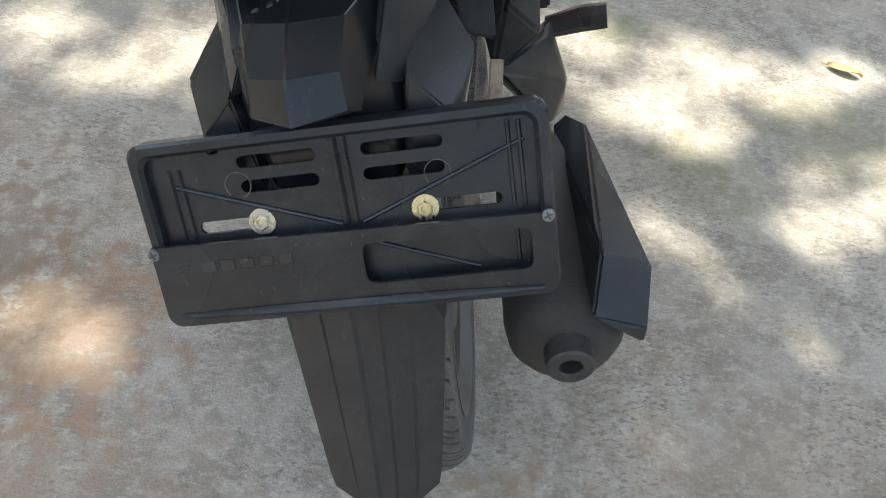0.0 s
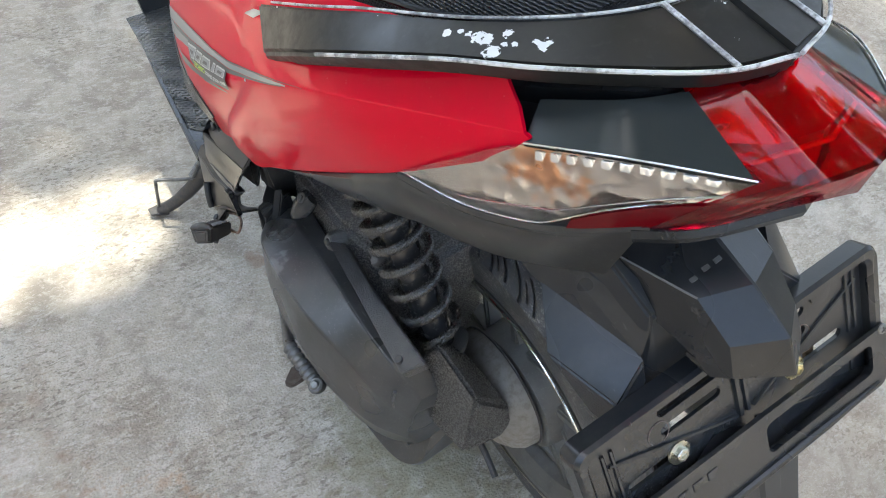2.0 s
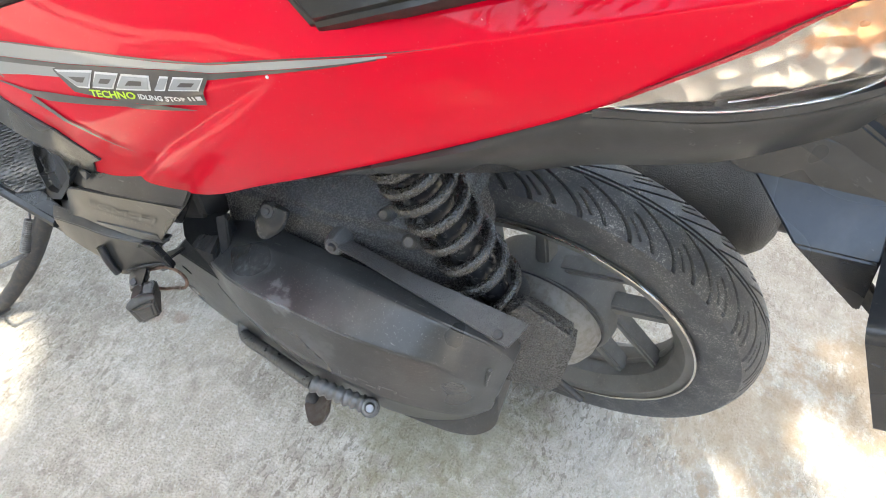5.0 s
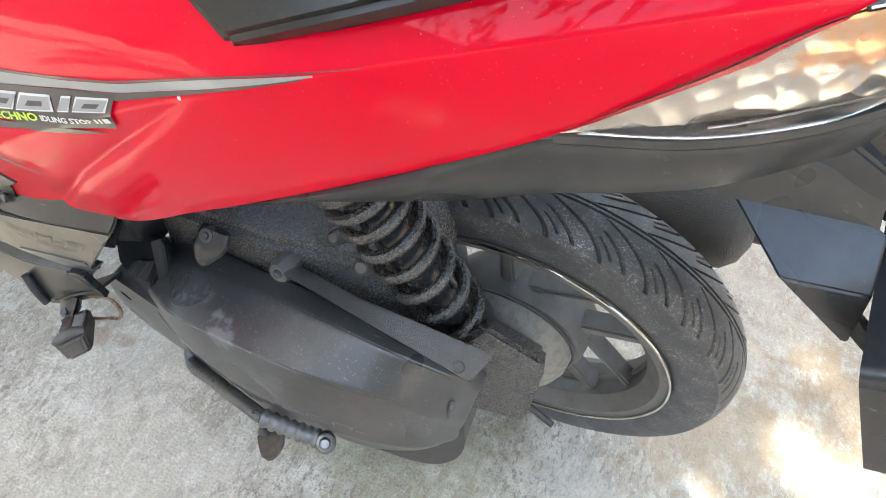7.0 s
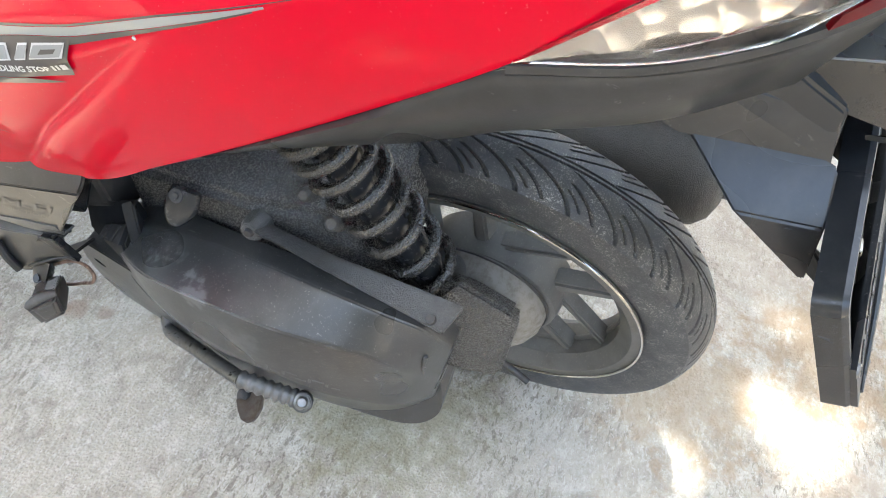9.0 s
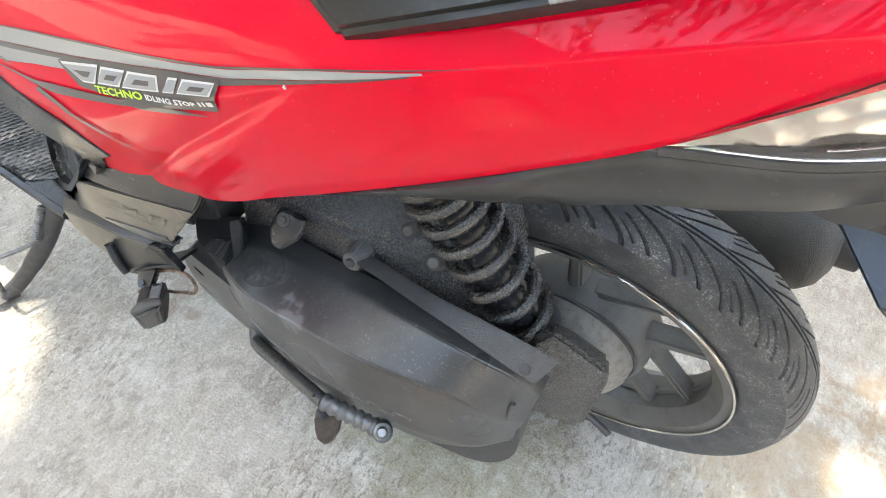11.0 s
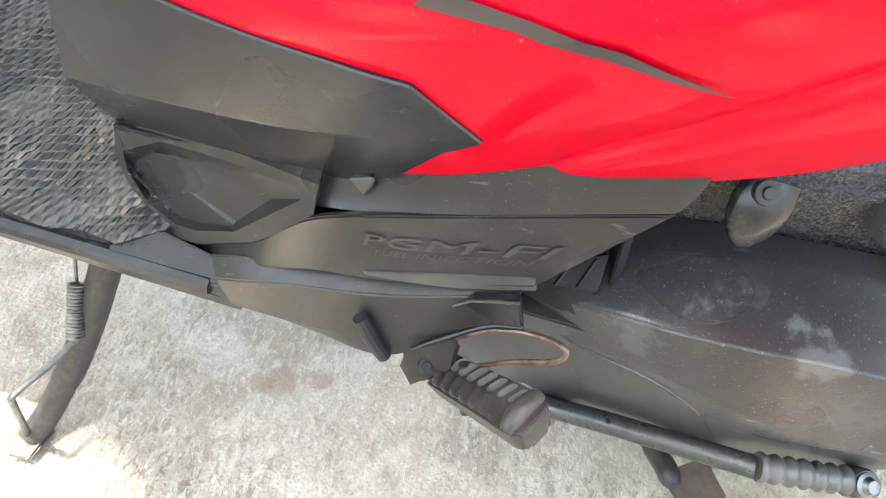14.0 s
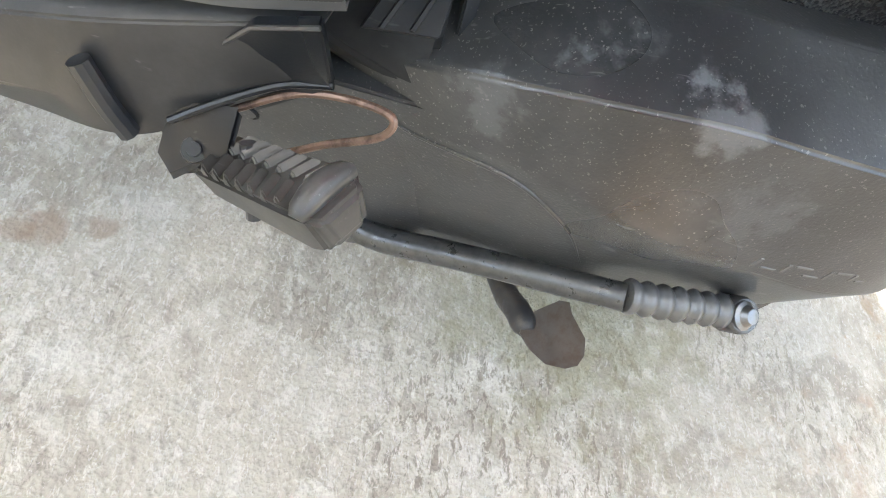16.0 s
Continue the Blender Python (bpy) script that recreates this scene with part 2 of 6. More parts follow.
def seat_vinyl():
    """Black vinyl embossed with rows of small round pads, 3.7 mm apart."""
    m = Mat("embossed_black_vinyl", (0.038, 0.040, 0.043), rough=0.30, Specular_IOR_Level=0.9)
    way = m.t.nodes.new("ShaderNodeSeparateXYZ")
    m.t.links.new(m.t.nodes.new("ShaderNodeTexCoord").outputs["UV"], way.inputs[0])
    step = 2 * math.pi / 0.0052
    a = m.math("SINE", m.math("MULTIPLY", m.math("ADD", way.outputs[0], way.outputs[1]), step), 0.0)
    b = m.math("SINE", m.math("MULTIPLY", m.math("SUBTRACT", way.outputs[0], way.outputs[1]), step), 0.0)
    h = m.math("ADD", m.math("MULTIPLY", a, b), m.math("MULTIPLY", m.noise(300, 2), 0.15))
    h = m.span(h, -0.35, 0.75)
    m.set("Roughness", m.span(h, 0.2, 0.8, 0.55, 0.20))
    # glints on the pads and shade between them, put into the colour
    m.set("Base Color", m.mix(m.span(h, 0.1, 0.6), (0.022, 0.023, 0.025), (0.046, 0.049, 0.053)))
    return m.bump(h, 0.85, 0.0022).m


def mat_rubber():
    """Glossy black mat with staggered raised dashes."""
    m = Mat("dashed_floor_mat", rough=0.2, Specular_IOR_Level=0.8)
    way = m.t.nodes.new("ShaderNodeSeparateXYZ")
    m.t.links.new(m.where, way.inputs[0])
    x, y = way.outputs[0], way.outputs[1]
    a = m.math("SINE", m.math("MULTIPLY", m.math("ADD", x, m.math("MULTIPLY", y, 0.3)), 2 * math.pi / 0.0135), 0.0)
    b = m.math("SINE", m.math("MULTIPLY", m.math("ADD", y, m.math("MULTIPLY", x, 0.2)), 2 * math.pi / 0.0072), 0.0)
    h = m.span(m.math("ADD", m.math("MULTIPLY", a, b), m.math("MULTIPLY", m.noise(130, 3), 0.35)), -0.1, 1.1)
    m.set("Base Color", m.mix(m.span(m.noise(12, 4), 0.35, 0.7), (0.022, 0.025, 0.028), (0.050, 0.055, 0.058)))
    m.set("Roughness", m.span(m.noise(30, 4), 0.35, 0.7, 0.14, 0.34))
    return m.bump(h, 0.55, 0.0025).m


def clear_plastic(name, colour, rough=0.03, through_it=1.0):
    m = Mat(name, colour, rough)
    m.b.inputs["Transmission Weight"].default_value = through_it
    m.b.inputs["IOR"].default_value = 1.42
    return m.m


def reflector(name="faceted_reflector", colour=(0.70, 0.655, 0.62), amber=0.8):
    m = Mat(name, colour, 0.22, 0.9)
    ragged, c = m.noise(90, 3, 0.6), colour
    # amber reflection of each bulb, painted into the base colour
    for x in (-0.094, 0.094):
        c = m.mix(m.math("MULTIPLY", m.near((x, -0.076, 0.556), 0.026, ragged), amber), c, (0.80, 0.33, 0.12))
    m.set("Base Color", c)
    return m.bump(m.cells(70), 0.7, 0.005).m


def leaf_green():
    m = Mat("green_leaf", (0.07, 0.12, 0.03), 0.5)
    r = m.t.nodes.new("ShaderNodeNewGeometry").outputs["Random Per Island"]
    m.set("Base Color", m.mix(r, (0.045, 0.085, 0.02), (0.11, 0.15, 0.04)))
    glow = m.t.nodes.new("ShaderNodeBsdfTranslucent")
    glow.inputs["Color"].default_value = (0.25, 0.28, 0.15, 1)
    both = m.t.nodes.new("ShaderNodeMixShader")
    both.inputs[0].default_value = 0.55
    m.t.links.new(m.b.outputs[0], both.inputs[1])
    m.t.links.new(glow.outputs[0], both.inputs[2])
    m.t.links.new(both.outputs[0], m.t.nodes["Material Output"].inputs[0])
    return m.m


def leaf_dry():
    m = Mat("dry_yellow_leaf", rough=0.7)
    n = m.noise(60, 5, 0.7)
    return m.set("Base Color", m.mix(m.span(n, 0.35, 0.7), (0.58, 0.46, 0.18), (0.38, 0.29, 0.12))).bump(n, 0.4, 0.002).m


CONCRETE = concrete()
PLASTER = metal("weathered_plaster", (0.34, 0.325, 0.295), 0.9, 0.6, (0.22, 0.21, 0.185), 0.0)
BLACK = plastic("black_moulded_plastic", tone=0.019, rough=0.27, dust=0.20)
BLACK_SOFT = plastic("matt_black_plastic", tone=0.025, rough=0.29, dust=0.30, scuffs=0.35, tint=(0.98, 1.0, 1.03))
CASE = scuffed_case()
RELIEF = plastic("rubbed_raised_plastic", tone=0.055, rough=0.30, dust=0.3, tint=(1.0, 1.0, 1.0))
RELIEF_PALE = plastic("rubbed_pale_plastic", tone=0.11, rough=0.3, dust=0.2, tint=(1.0, 1.0, 1.0))
SHINE = plastic("satin_black_plastic", tone=0.013, rough=0.21, dust=0.10, scuffs=0.15)
DUST = dusty("dust_caked_metal", tone=0.066, amount=1.0, size=560, dirt=(0.21, 0.19, 0.17), rough=0.27, lumps=0.004)
DUST_SOFT = dusty("dust_filmed_black_metal", tone=0.064, amount=0.5, size=900, dirt=(0.21, 0.205, 0.195), rough=0.40)
GRIT = dusty("grit_caked_black_plastic", tone=0.044, amount=1.0, size=520, dirt=(0.19, 0.183, 0.172), rough=0.30, lumps=0.003)
DARK = plastic("dark_inner_plastic", tone=0.012, rough=0.7, dust=0.3)
RED = paint_red()
RAIL = rail_paint()
EDGE = worn_edge()
TYRE = rubber()
WHEEL = wheel_grey()
STEEL = metal("dull_steel", (0.24, 0.25, 0.26), 0.36, 0.45)
BRIGHT = metal("polished_rim_edge", (0.85, 0.83, 0.78), 0.12, 0.1)
PALE = metal("dusty_cast_aluminium", (0.25, 0.24, 0.22), 0.5, 0.5, (0.17, 0.13, 0.10), 0.2)
LEVER = metal("worn_dark_steel", (0.11, 0.115, 0.12), 0.3, 0.4, (0.05, 0.045, 0.04), 0.7)
ZINC = metal("yellow_zinc_plate", (0.80, 0.72, 0.46), 0.22, 0.35, (0.25, 0.22, 0.14))
PEDAL = metal("rubbed_rusty_pedal", (0.10, 0.085, 0.075), 0.45, 0.6, (0.10, 0.06, 0.045), 0.3)
RUST = metal("rusty_steel_wire", (0.26, 0.17, 0.13), 0.4, 0.8, (0.08, 0.055, 0.045), 0.6)
TAN = metal("rusty_bare_strap", (0.42, 0.33, 0.25), 0.6, 0.4, (0.22, 0.13, 0.08), 0.3)
BLACK_STEEL = metal("black_painted_steel", (0.035, 0.036, 0.04), 0.4, 0.5, (0.13, 0.11, 0.09), 0.0)
SHINY_CAST = metal("wet_looking_black_casting", (0.024, 0.026, 0.029), 0.18, 0.2, (0.08, 0.075, 0.07), 0.0)
SEAT = seat_vinyl()
MAT = mat_rubber()
CLEAR = clear_plastic("clear_lens_plastic", (0.97, 0.97, 0.96), 0.10)
SMOKED = Mat("smoked_lens_plastic", (0.030, 0.036, 0.037), 0.16, Specular_IOR_Level=0.35).m
RED_LENS = clear_plastic("red_lens_plastic", (0.80, 0.0, 0.020), 0.03, 0.95)
AMBER = Mat("amber_bulb_glass", (0.75, 0.28, 0.10), 0.2, Coat_Weight=1.0).m
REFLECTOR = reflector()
FACET = metal("silvered_lens_facet", (0.80, 0.81, 0.82), 0.14, 0.1, (0.5, 0.48, 0.46), 0.85)
# the red light behind the lens is put into this reflector's base colour
REFLECTOR_RED = Mat("red_lit_reflector", (0.60, 0.010, 0.022), 0.25, 0.5).m
RED_GLOW_LINE = Mat("painted_red_glow", (0.90, 0.10, 0.12), 0.2, Coat_Weight=1.0).m
STRIPE = Mat("grey_striping_film", (0.25, 0.245, 0.235), 0.35, Coat_Weight=0.6).m
STRIPE_DARK = Mat("dark_striping_film", (0.045, 0.036, 0.034), 0.35, Coat_Weight=0.6).m
SILVER = Mat("silver_striping_film", (0.27, 0.275, 0.28), 0.35, Coat_Weight=0.6).m
LIME = Mat("lime_striping_film", (0.45, 0.66, 0.02), 0.4, Coat_Weight=0.6).m
WHITE = Mat("white_striping_film", (0.60, 0.60, 0.59), 0.4, Coat_Weight=0.6).m
LEAF = leaf_green()
DRY = leaf_dry()
BARK = metal("grey_brown_bark", (0.16, 0.12, 0.085), 0.9, 0.7, (0.07, 0.055, 0.04), 0.0)


# ---- shaping helpers ----
def part(name, bm, material, parent, label="", sharp=35):
    """One mesh object under a thing or under a part."""
    bmesh.ops.recalc_face_normals(bm, faces=bm.faces)
    me = bpy.data.meshes.new(name)
    bm.to_mesh(me)
    bm.free()
    me.materials.append(material)
    me.polygons.foreach_set("use_smooth", [True] * len(me.polygons))
    me.set_sharp_from_angle(angle=radians(sharp))
    ob = new(name, me)
    ob.parent = parent
    if sharp < 65 and len(me.polygons) < 20000:  # flat faces stay flat beside their rounded edges
        even = ob.modifiers.new("even_normals", "WEIGHTED_NORMAL")
        even.weight, even.keep_sharp = 70, True
    return tagged(ob, label)


def V(*p):
    return [Vector(q) for q in p]


def spline(points, n):
    """n points along a smooth curve through the given ones."""
    pts = [Vector(p) for p in points]
    pts = [2 * pts[0] - pts[1], *pts, 2 * pts[-1] - pts[-2]]
    out, spans = [], len(pts) - 3
    for i in range(n):
        u = i / (n - 1) * spans
        k = min(int(u), spans - 1)
        w = u - k
        a, b, c, d = pts[k : k + 4]
        out.append(0.5 * (2 * b + (c - a) * w + (2 * a - 5 * b + 4 * c - d) * w * w + (3 * b - a - 3 * c + d) * w**3))
    return out


def sheet(rows, thick=0.0, closed=False):
    """A skin over rows of points, with a thickness."""
    bm = bmesh.new()
    vs = [[bm.verts.new(p) for p in row] for row in rows]
    n = len(vs[0])
    for i in range(len(vs) - 1):
        for j in range(n if closed else n - 1):
            k = (j + 1) % n
            bm.faces.new((vs[i][j], vs[i][k], vs[i + 1][k], vs[i + 1][j]))
    if closed:
        bm.faces.new(vs[0])
        bm.faces.new(vs[-1])
    bmesh.ops.recalc_face_normals(bm, faces=bm.faces)
    if thick:
        bmesh.ops.solidify(bm, geom=bm.faces[:], thickness=thick)
    return bm


def rounded(bm, offset, segments=2, angle=25):
    edges = [e for e in bm.edges if len(e.link_faces) == 2 and e.calc_face_angle(0) > radians(angle)]
    if edges and offset:
        bmesh.ops.bevel(bm, geom=edges, offset=offset, segments=segments, affect="EDGES", clamp_overlap=True)
    return bm


def hull(points, bevel=0.002, mirror=False, segments=2):
    bm = bmesh.new()
    for p in points:
        bm.verts.new(p)
        if mirror and abs(p[0]) > 1e-4:
            bm.verts.new((-p[0], p[1], p[2]))
    res = bmesh.ops.convex_hull(bm, input=bm.verts)
    bmesh.ops.delete(bm, geom=[v for v in bm.verts if not v.link_faces], context="VERTS")
    bmesh.ops.dissolve_limit(bm, angle_limit=radians(4), verts=bm.verts, edges=bm.edges)
    return rounded(bm, bevel, segments)


def prism(outline, way, bevel=0.0015, segments=2):
    """A flat outline pushed along a way."""
    bm = bmesh.new()
    f = bm.faces.new([bm.verts.new(p) for p in outline])
    ext = bmesh.ops.extrude_face_region(bm, geom=[f])
    bmesh.ops.translate(bm, verts=[e for e in ext["geom"] if isinstance(e, bmesh.types.BMVert)], vec=Vector(way))
    bmesh.ops.recalc_face_normals(bm, faces=bm.faces)
    return rounded(bm, bevel, segments)


def block(size, m, bevel=0.002, segments=2):
    bm = bmesh.new()
    bmesh.ops.create_cube(bm, size=1, matrix=m @ Matrix.Diagonal((*size, 1)))
    return rounded(bm, bevel, segments)


def tube(points, r, sides=12, caps=True, closed=False):
    """A round bar along points; r is one radius or one for each point."""
    pts = [Vector(p) for p in points]
    n = len(pts)
    radii = r if isinstance(r, (list, tuple)) else [r] * n
    rows, side = [], None
    for i, p in enumerate(pts):
        if closed:
            way = (pts[(i + 1) % n] - pts[i - 1]).normalized()
        else:
            way = (pts[min(i + 1, n - 1)] - pts[max(i - 1, 0)]).normalized()
        if side is None:
            side = way.orthogonal().normalized()
        side = (side - way * side.dot(way)).normalized()
        up = way.cross(side)
        rows.append([p + radii[i] * (math.cos(a) * side + math.sin(a) * up) for a in (2 * math.pi * k / sides for k in range(sides))])
    bm = bmesh.new()
    vs = [[bm.verts.new(q) for q in row] for row in rows]
    for i in range(n if closed else n - 1):
        for j in range(sides):
            k, l = (i + 1) % n, (j + 1) % sides
            bm.faces.new((vs[i][j], vs[i][l], vs[k][l], vs[k][j]))
    if caps and not closed:
        bm.faces.new(vs[0])
        bm.faces.new(vs[-1])
    return bm


def lathe(profile, m, sides=48, closed=False):
    """A profile of (along, radius) turned about the x axis, placed by m."""
    bm = bmesh.new()
    vs = []
    for k in range(sides):
        a = 2 * math.pi * k / sides
        vs.append([bm.verts.new(m @ Vector((x, r * math.cos(a), r * math.sin(a)))) for x, r in profile])
    n = len(profile)
    for k in range(sides):
        for j in range(n if closed else n - 1):
            i = (j + 1) % n
            bm.faces.new((vs[k][j], vs[(k + 1) % sides][j], vs[(k + 1) % sides][i], vs[k][i]))
    bmesh.ops.remove_doubles(bm, verts=bm.verts, dist=1e-5)
    return bm


def along(p, q):
    """A pose at p whose x axis points to q."""
    way = Vector(q) - Vector(p)
    return Matrix.Translation(p) @ way.to_track_quat("X", "Z").to_matrix().to_4x4()


def rounded_box(w, h, r, n=5):
    """The outline of a rounded rectangle, as pairs."""
    out = []
    for cx, cy, a0 in ((w / 2 - r, h / 2 - r, 0), (-w / 2 + r, h / 2 - r, 90), (-w / 2 + r, -h / 2 + r, 180), (w / 2 - r, -h / 2 + r, 270)):
        for k in range(n + 1):
            a = radians(a0 + 90 * k / n)
            out.append((cx + r * math.cos(a), cy + r * math.sin(a)))
    return out


def lettering(text, size, place, whole=False, bold=0.0):
    """The faces of a line of text; place turns its plane points into points of the scene."""
    c = bpy.data.curves.new("letters", "FONT")
    c.body, c.size, c.resolution_u, c.offset = text, size, 2, bold * size
    ob = new("letters", c)
    bpy.context.view_layer.update()
    me = bpy.data.meshes.new_from_object(ob.evaluated_get(bpy.context.evaluated_depsgraph_get()))
    bm = bmesh.new()
    bm.from_mesh(me)
    bpy.data.objects.remove(ob)
    bpy.data.curves.remove(c)
    bpy.data.meshes.remove(me)
    far = max(v.co.x for v in bm.verts) if whole else 1.0
    high = max(v.co.y for v in bm.verts) if whole else 1.0
    for v in bm.verts:
        v.co = place(v.co.x / far, v.co.y / high)
    return bm


# ---- ground and tree ----
bm = bmesh.new()
bmesh.ops.create_grid(bm, x_segments=24, y_segments=24, size=60)
ground = part("ground", bm, CONCRETE, None, "rough grey weathered concrete yard with stains")
tagged(ground, category="ground", kind="structure")

GAPS = [  # where sun comes through the crown: place on the ground and radius
    (-0.810, 0.737, 0.10), (-0.665, 0.650, 0.10), (-0.543, 0.689, 0.09), (-0.401, 0.676, 0.11), (-0.300, 0.705, 0.09), (-0.451, 0.605, 0.06),
    (-0.525, 0.004, 0.07), (-0.464, -0.048, 0.04), (0.420, 0.859, 0.13), (0.465, 0.693, 0.14), (0.590, 0.609, 0.10), (0.655, 0.834, 0.12),
    (0.839, 0.769, 0.11), (0.900, 0.427, 0.12), (0.761, 0.319, 0.06), (0.543, 0.134, 0.02), (0.662, 0.056, 0.025), (0.461, 0.293, 0.06),
    (1.036, 0.837, 0.09), (0.158, -0.452, 0.045), (0.130, -0.500, 0.05), (-0.008, -0.368, 0.045), (0.262, -0.545, 0.05), (0.345, -0.440, 0.012), (1.119, 0.582, 0.08),
    (-0.524, 0.794, 0.07),
]


def crown():
    rng = random.Random(7)
    verts, faces = [], []
    slope = Vector((SUN_WAY.x / SUN_WAY.z, SUN_WAY.y / SUN_WAY.z, 0))
    while len(faces) < 24000:
        a, r = rng.uniform(0, 2 * math.pi), 2.1 * math.sqrt(rng.random())
        gx, gy = 0.15 + r * math.cos(a), 0.35 + r * math.sin(a)
        size = rng.uniform(0.055, 0.09)
        if rng.random() > 0.06 and any((gx - x) ** 2 + (gy - y) ** 2 < (q + 0.030) ** 2 for x, y, q in GAPS):
            continue
        h = 4.6 + 0.9 * noise.noise((gx * 1.4, gy * 1.4, 0.3)) + rng.uniform(-0.55, 0.55)
        c = Vector((gx, gy, 0)) + slope * h + Vector((0, 0, h))
        q = Euler((rng.gauss(0, 0.5), rng.gauss(0, 0.5), rng.uniform(0, 6.3))).to_matrix()
        k = len(verts)
        verts += [c + q @ Vector(p) for p in ((-size, 0, 0), (-0.2 * size, 0.42 * size, 0.01), (size, 0, -0.02), (-0.2 * size, -0.42 * size, 0.01))]
        faces.append((k, k + 1, k + 2, k + 3))
    while len(faces) < 41000:  # looser unseen outer crown, added to dim the sky, with holes to it
        a, r = rng.uniform(0, 2 * math.pi), 2.0 + 3.6 * rng.random() ** 0.8
        gx, gy = 0.15 + r * math.cos(a), 0.35 + r * math.sin(a)
        open_side = 0.16 if gx < -0.6 else 0.0
        if noise.noise((gx * 0.75, gy * 0.75, 4.1)) + 0.4 * noise.noise((gx * 2.3, gy * 2.3, 1.7)) < -0.06 + open_side:
            continue
        size = rng.uniform(0.09, 0.15)
        h = 4.7 - 0.14 * (r - 2.0) ** 2 + 0.9 * noise.noise((gx * 1.1, gy * 1.1, 0.3)) + rng.uniform(-0.6, 0.6)
        c = Vector((gx, gy, 0)) + slope * h + Vector((0, 0, h))
        q = Euler((rng.gauss(0, 0.6), rng.gauss(0, 0.6), rng.uniform(0, 6.3))).to_matrix()
        k = len(verts)
        verts += [c + q @ Vector(p) for p in ((-size, 0, 0), (-0.2 * size, 0.42 * size, 0.01), (size, 0, -0.02), (-0.2 * size, -0.42 * size, 0.01))]
        faces.append((k, k + 1, k + 2, k + 3))
    me = bpy.data.meshes.new("crown")
    me.from_pydata(verts, [], faces)
    me.materials.append(LEAF)
    return me


tree = tagged(new("shade_tree"), "leafy green shade tree whose crown dapples the yard", "tree")
tree.matrix_world = pose(3.4, 3.2, 0)
home = Matrix.Translation((-3.4, -3.2, 0))
trunk = tube([home @ p for p in spline(V((3.4, 3.2, 0), (3.35, 3.1, 1.2), (3.1, 2.9, 2.3), (2.9, 2.7, 4.0)), 14)], [0.17 - 0.007 * i for i in range(14)])
part("trunk", trunk, BARK, tree)
for end in ((3.0, 1.6, 4.7), (2.9, 3.2, 4.8), (2.2, 3.0, 4.9), (3.6, 2.2, 4.6)):
    path = spline(V((3.0, 2.8, 3.2), (3.05, (2.8 + end[1]) / 2, 4.2), end), 10)
    part("limb", tube([home @ p for p in path], [0.055 - 0.005 * i for i in range(10)], 8), BARK, tree)
leaves = new("crown", crown())
leaves.parent = tree
leaves.matrix_parent_inverse = tree.matrix_world.inverted()

# ---- plain unseen walls that close the yard, added to block the low sky ----
for name, place, size in (("wall_west", (-4.2, 0.5, 1.3), (0.15, 13.0, 2.6)), ("wall_south", (0.5, -5.0, 1.3), (9.25, 0.15, 2.6)), ("wall_east", (5.2, 0.5, 1.3), (0.15, 13.0, 2.6)), ("wall_north", (0.5, 6.9, 1.3), (9.25, 0.15, 2.6))):
    ob = part(name, block(size, Matrix.Translation(place), 0.01), PLASTER, None, "plain plaster wall out of view, added to block the low sky")
    tagged(ob, category="wall", kind="structure")

# ---- scooter: its origin is the rear axle, x to its right, y forward ----
scooter = tagged(new("scooter"), "red and black step-through scooter leaning on its side stand", "scooter")
scooter.matrix_world = BIKE


# ---- rear wheel ----
def tyre_mesh():
    bm = bmesh.new()
    around, across = 1500, 150
    ring = []
    half = [(0.0330, 0.1755), (0.0362, 0.184), (0.0378, 0.196), (0.0384, 0.208), (0.0380, 0.219)]
    crown_x = [0.0372 - 0.0744 * i / across for i in range(across + 1)]
    profile = [(x, r, 0) for x, r in half] + [(x, 0.2235 + 0.0165 * (1 - (abs(x) / 0.0372) ** 2.1), 1) for x in crown_x] + [(-x, r, 0) for x, r in reversed(half)]
    for k in range(around):
        a = 2 * math.pi * k / around
        row = []
        for x, r, tread in profile:
            if tread:
                side = abs(x) / 0.0372
                turn = (58 * a / (2 * math.pi) + 3.0 * (1 - side) ** 1.6 + (0.5 if x > 0 else 0.0)) % 2.0
                deep = 0.0
                for centre, width, depth, lo, hi in ((0.10, 0.10, 0.0042, 0.12, 0.98), (1.08, 0.09, 0.0042, 0.40, 0.93), (0.55, 0.06, 0.0026, 0.55, 0.86)):
                    if lo < side < hi:
                        deep = max(deep, depth * min(1.0, max(0.0, 2.0 - 2.0 * abs(turn - centre) / width)))
                if 0.03 < side < 0.09:
                    deep = 0.003
                r -= deep
            row.append(bm.verts.new((x, r * math.cos(a), r * math.sin(a))))
        ring.append(row)
    n = len(profile)
    for k in range(around):
        for j in range(n - 1):
            bm.faces.new((ring[k][j], ring[(k + 1) % around][j], ring[(k + 1) % around][j + 1], ring[k][j + 1]))
    return bm


wheel = part("rear_wheel", lathe([(-0.0365, 0.1790), (-0.0370, 0.1665), (-0.032, 0.1610), (-0.022, 0.1500), (0.022, 0.1500), (0.032, 0.1610), (0.0370, 0.1665), (0.0365, 0.1790), (0.029, 0.174), (0.0, 0.160), (-0.029, 0.174)], Matrix(), 96, True), WHEEL, scooter, "cast alloy wheel in dull grey enamel")
wheel.location = (0.0175, -0.0105, -0.001)
part("tyre", tyre_mesh(), TYRE, wheel, "dusty black tyre with swept tread grooves", 30)
part("rim_edge", tube([(-0.0388, 0.1780 * math.cos(a), 0.1780 * math.sin(a)) for a in (2 * math.pi * k / 120 for k in range(120))], 0.0016, 8, closed=True), BRIGHT, wheel, "polished rim lip")
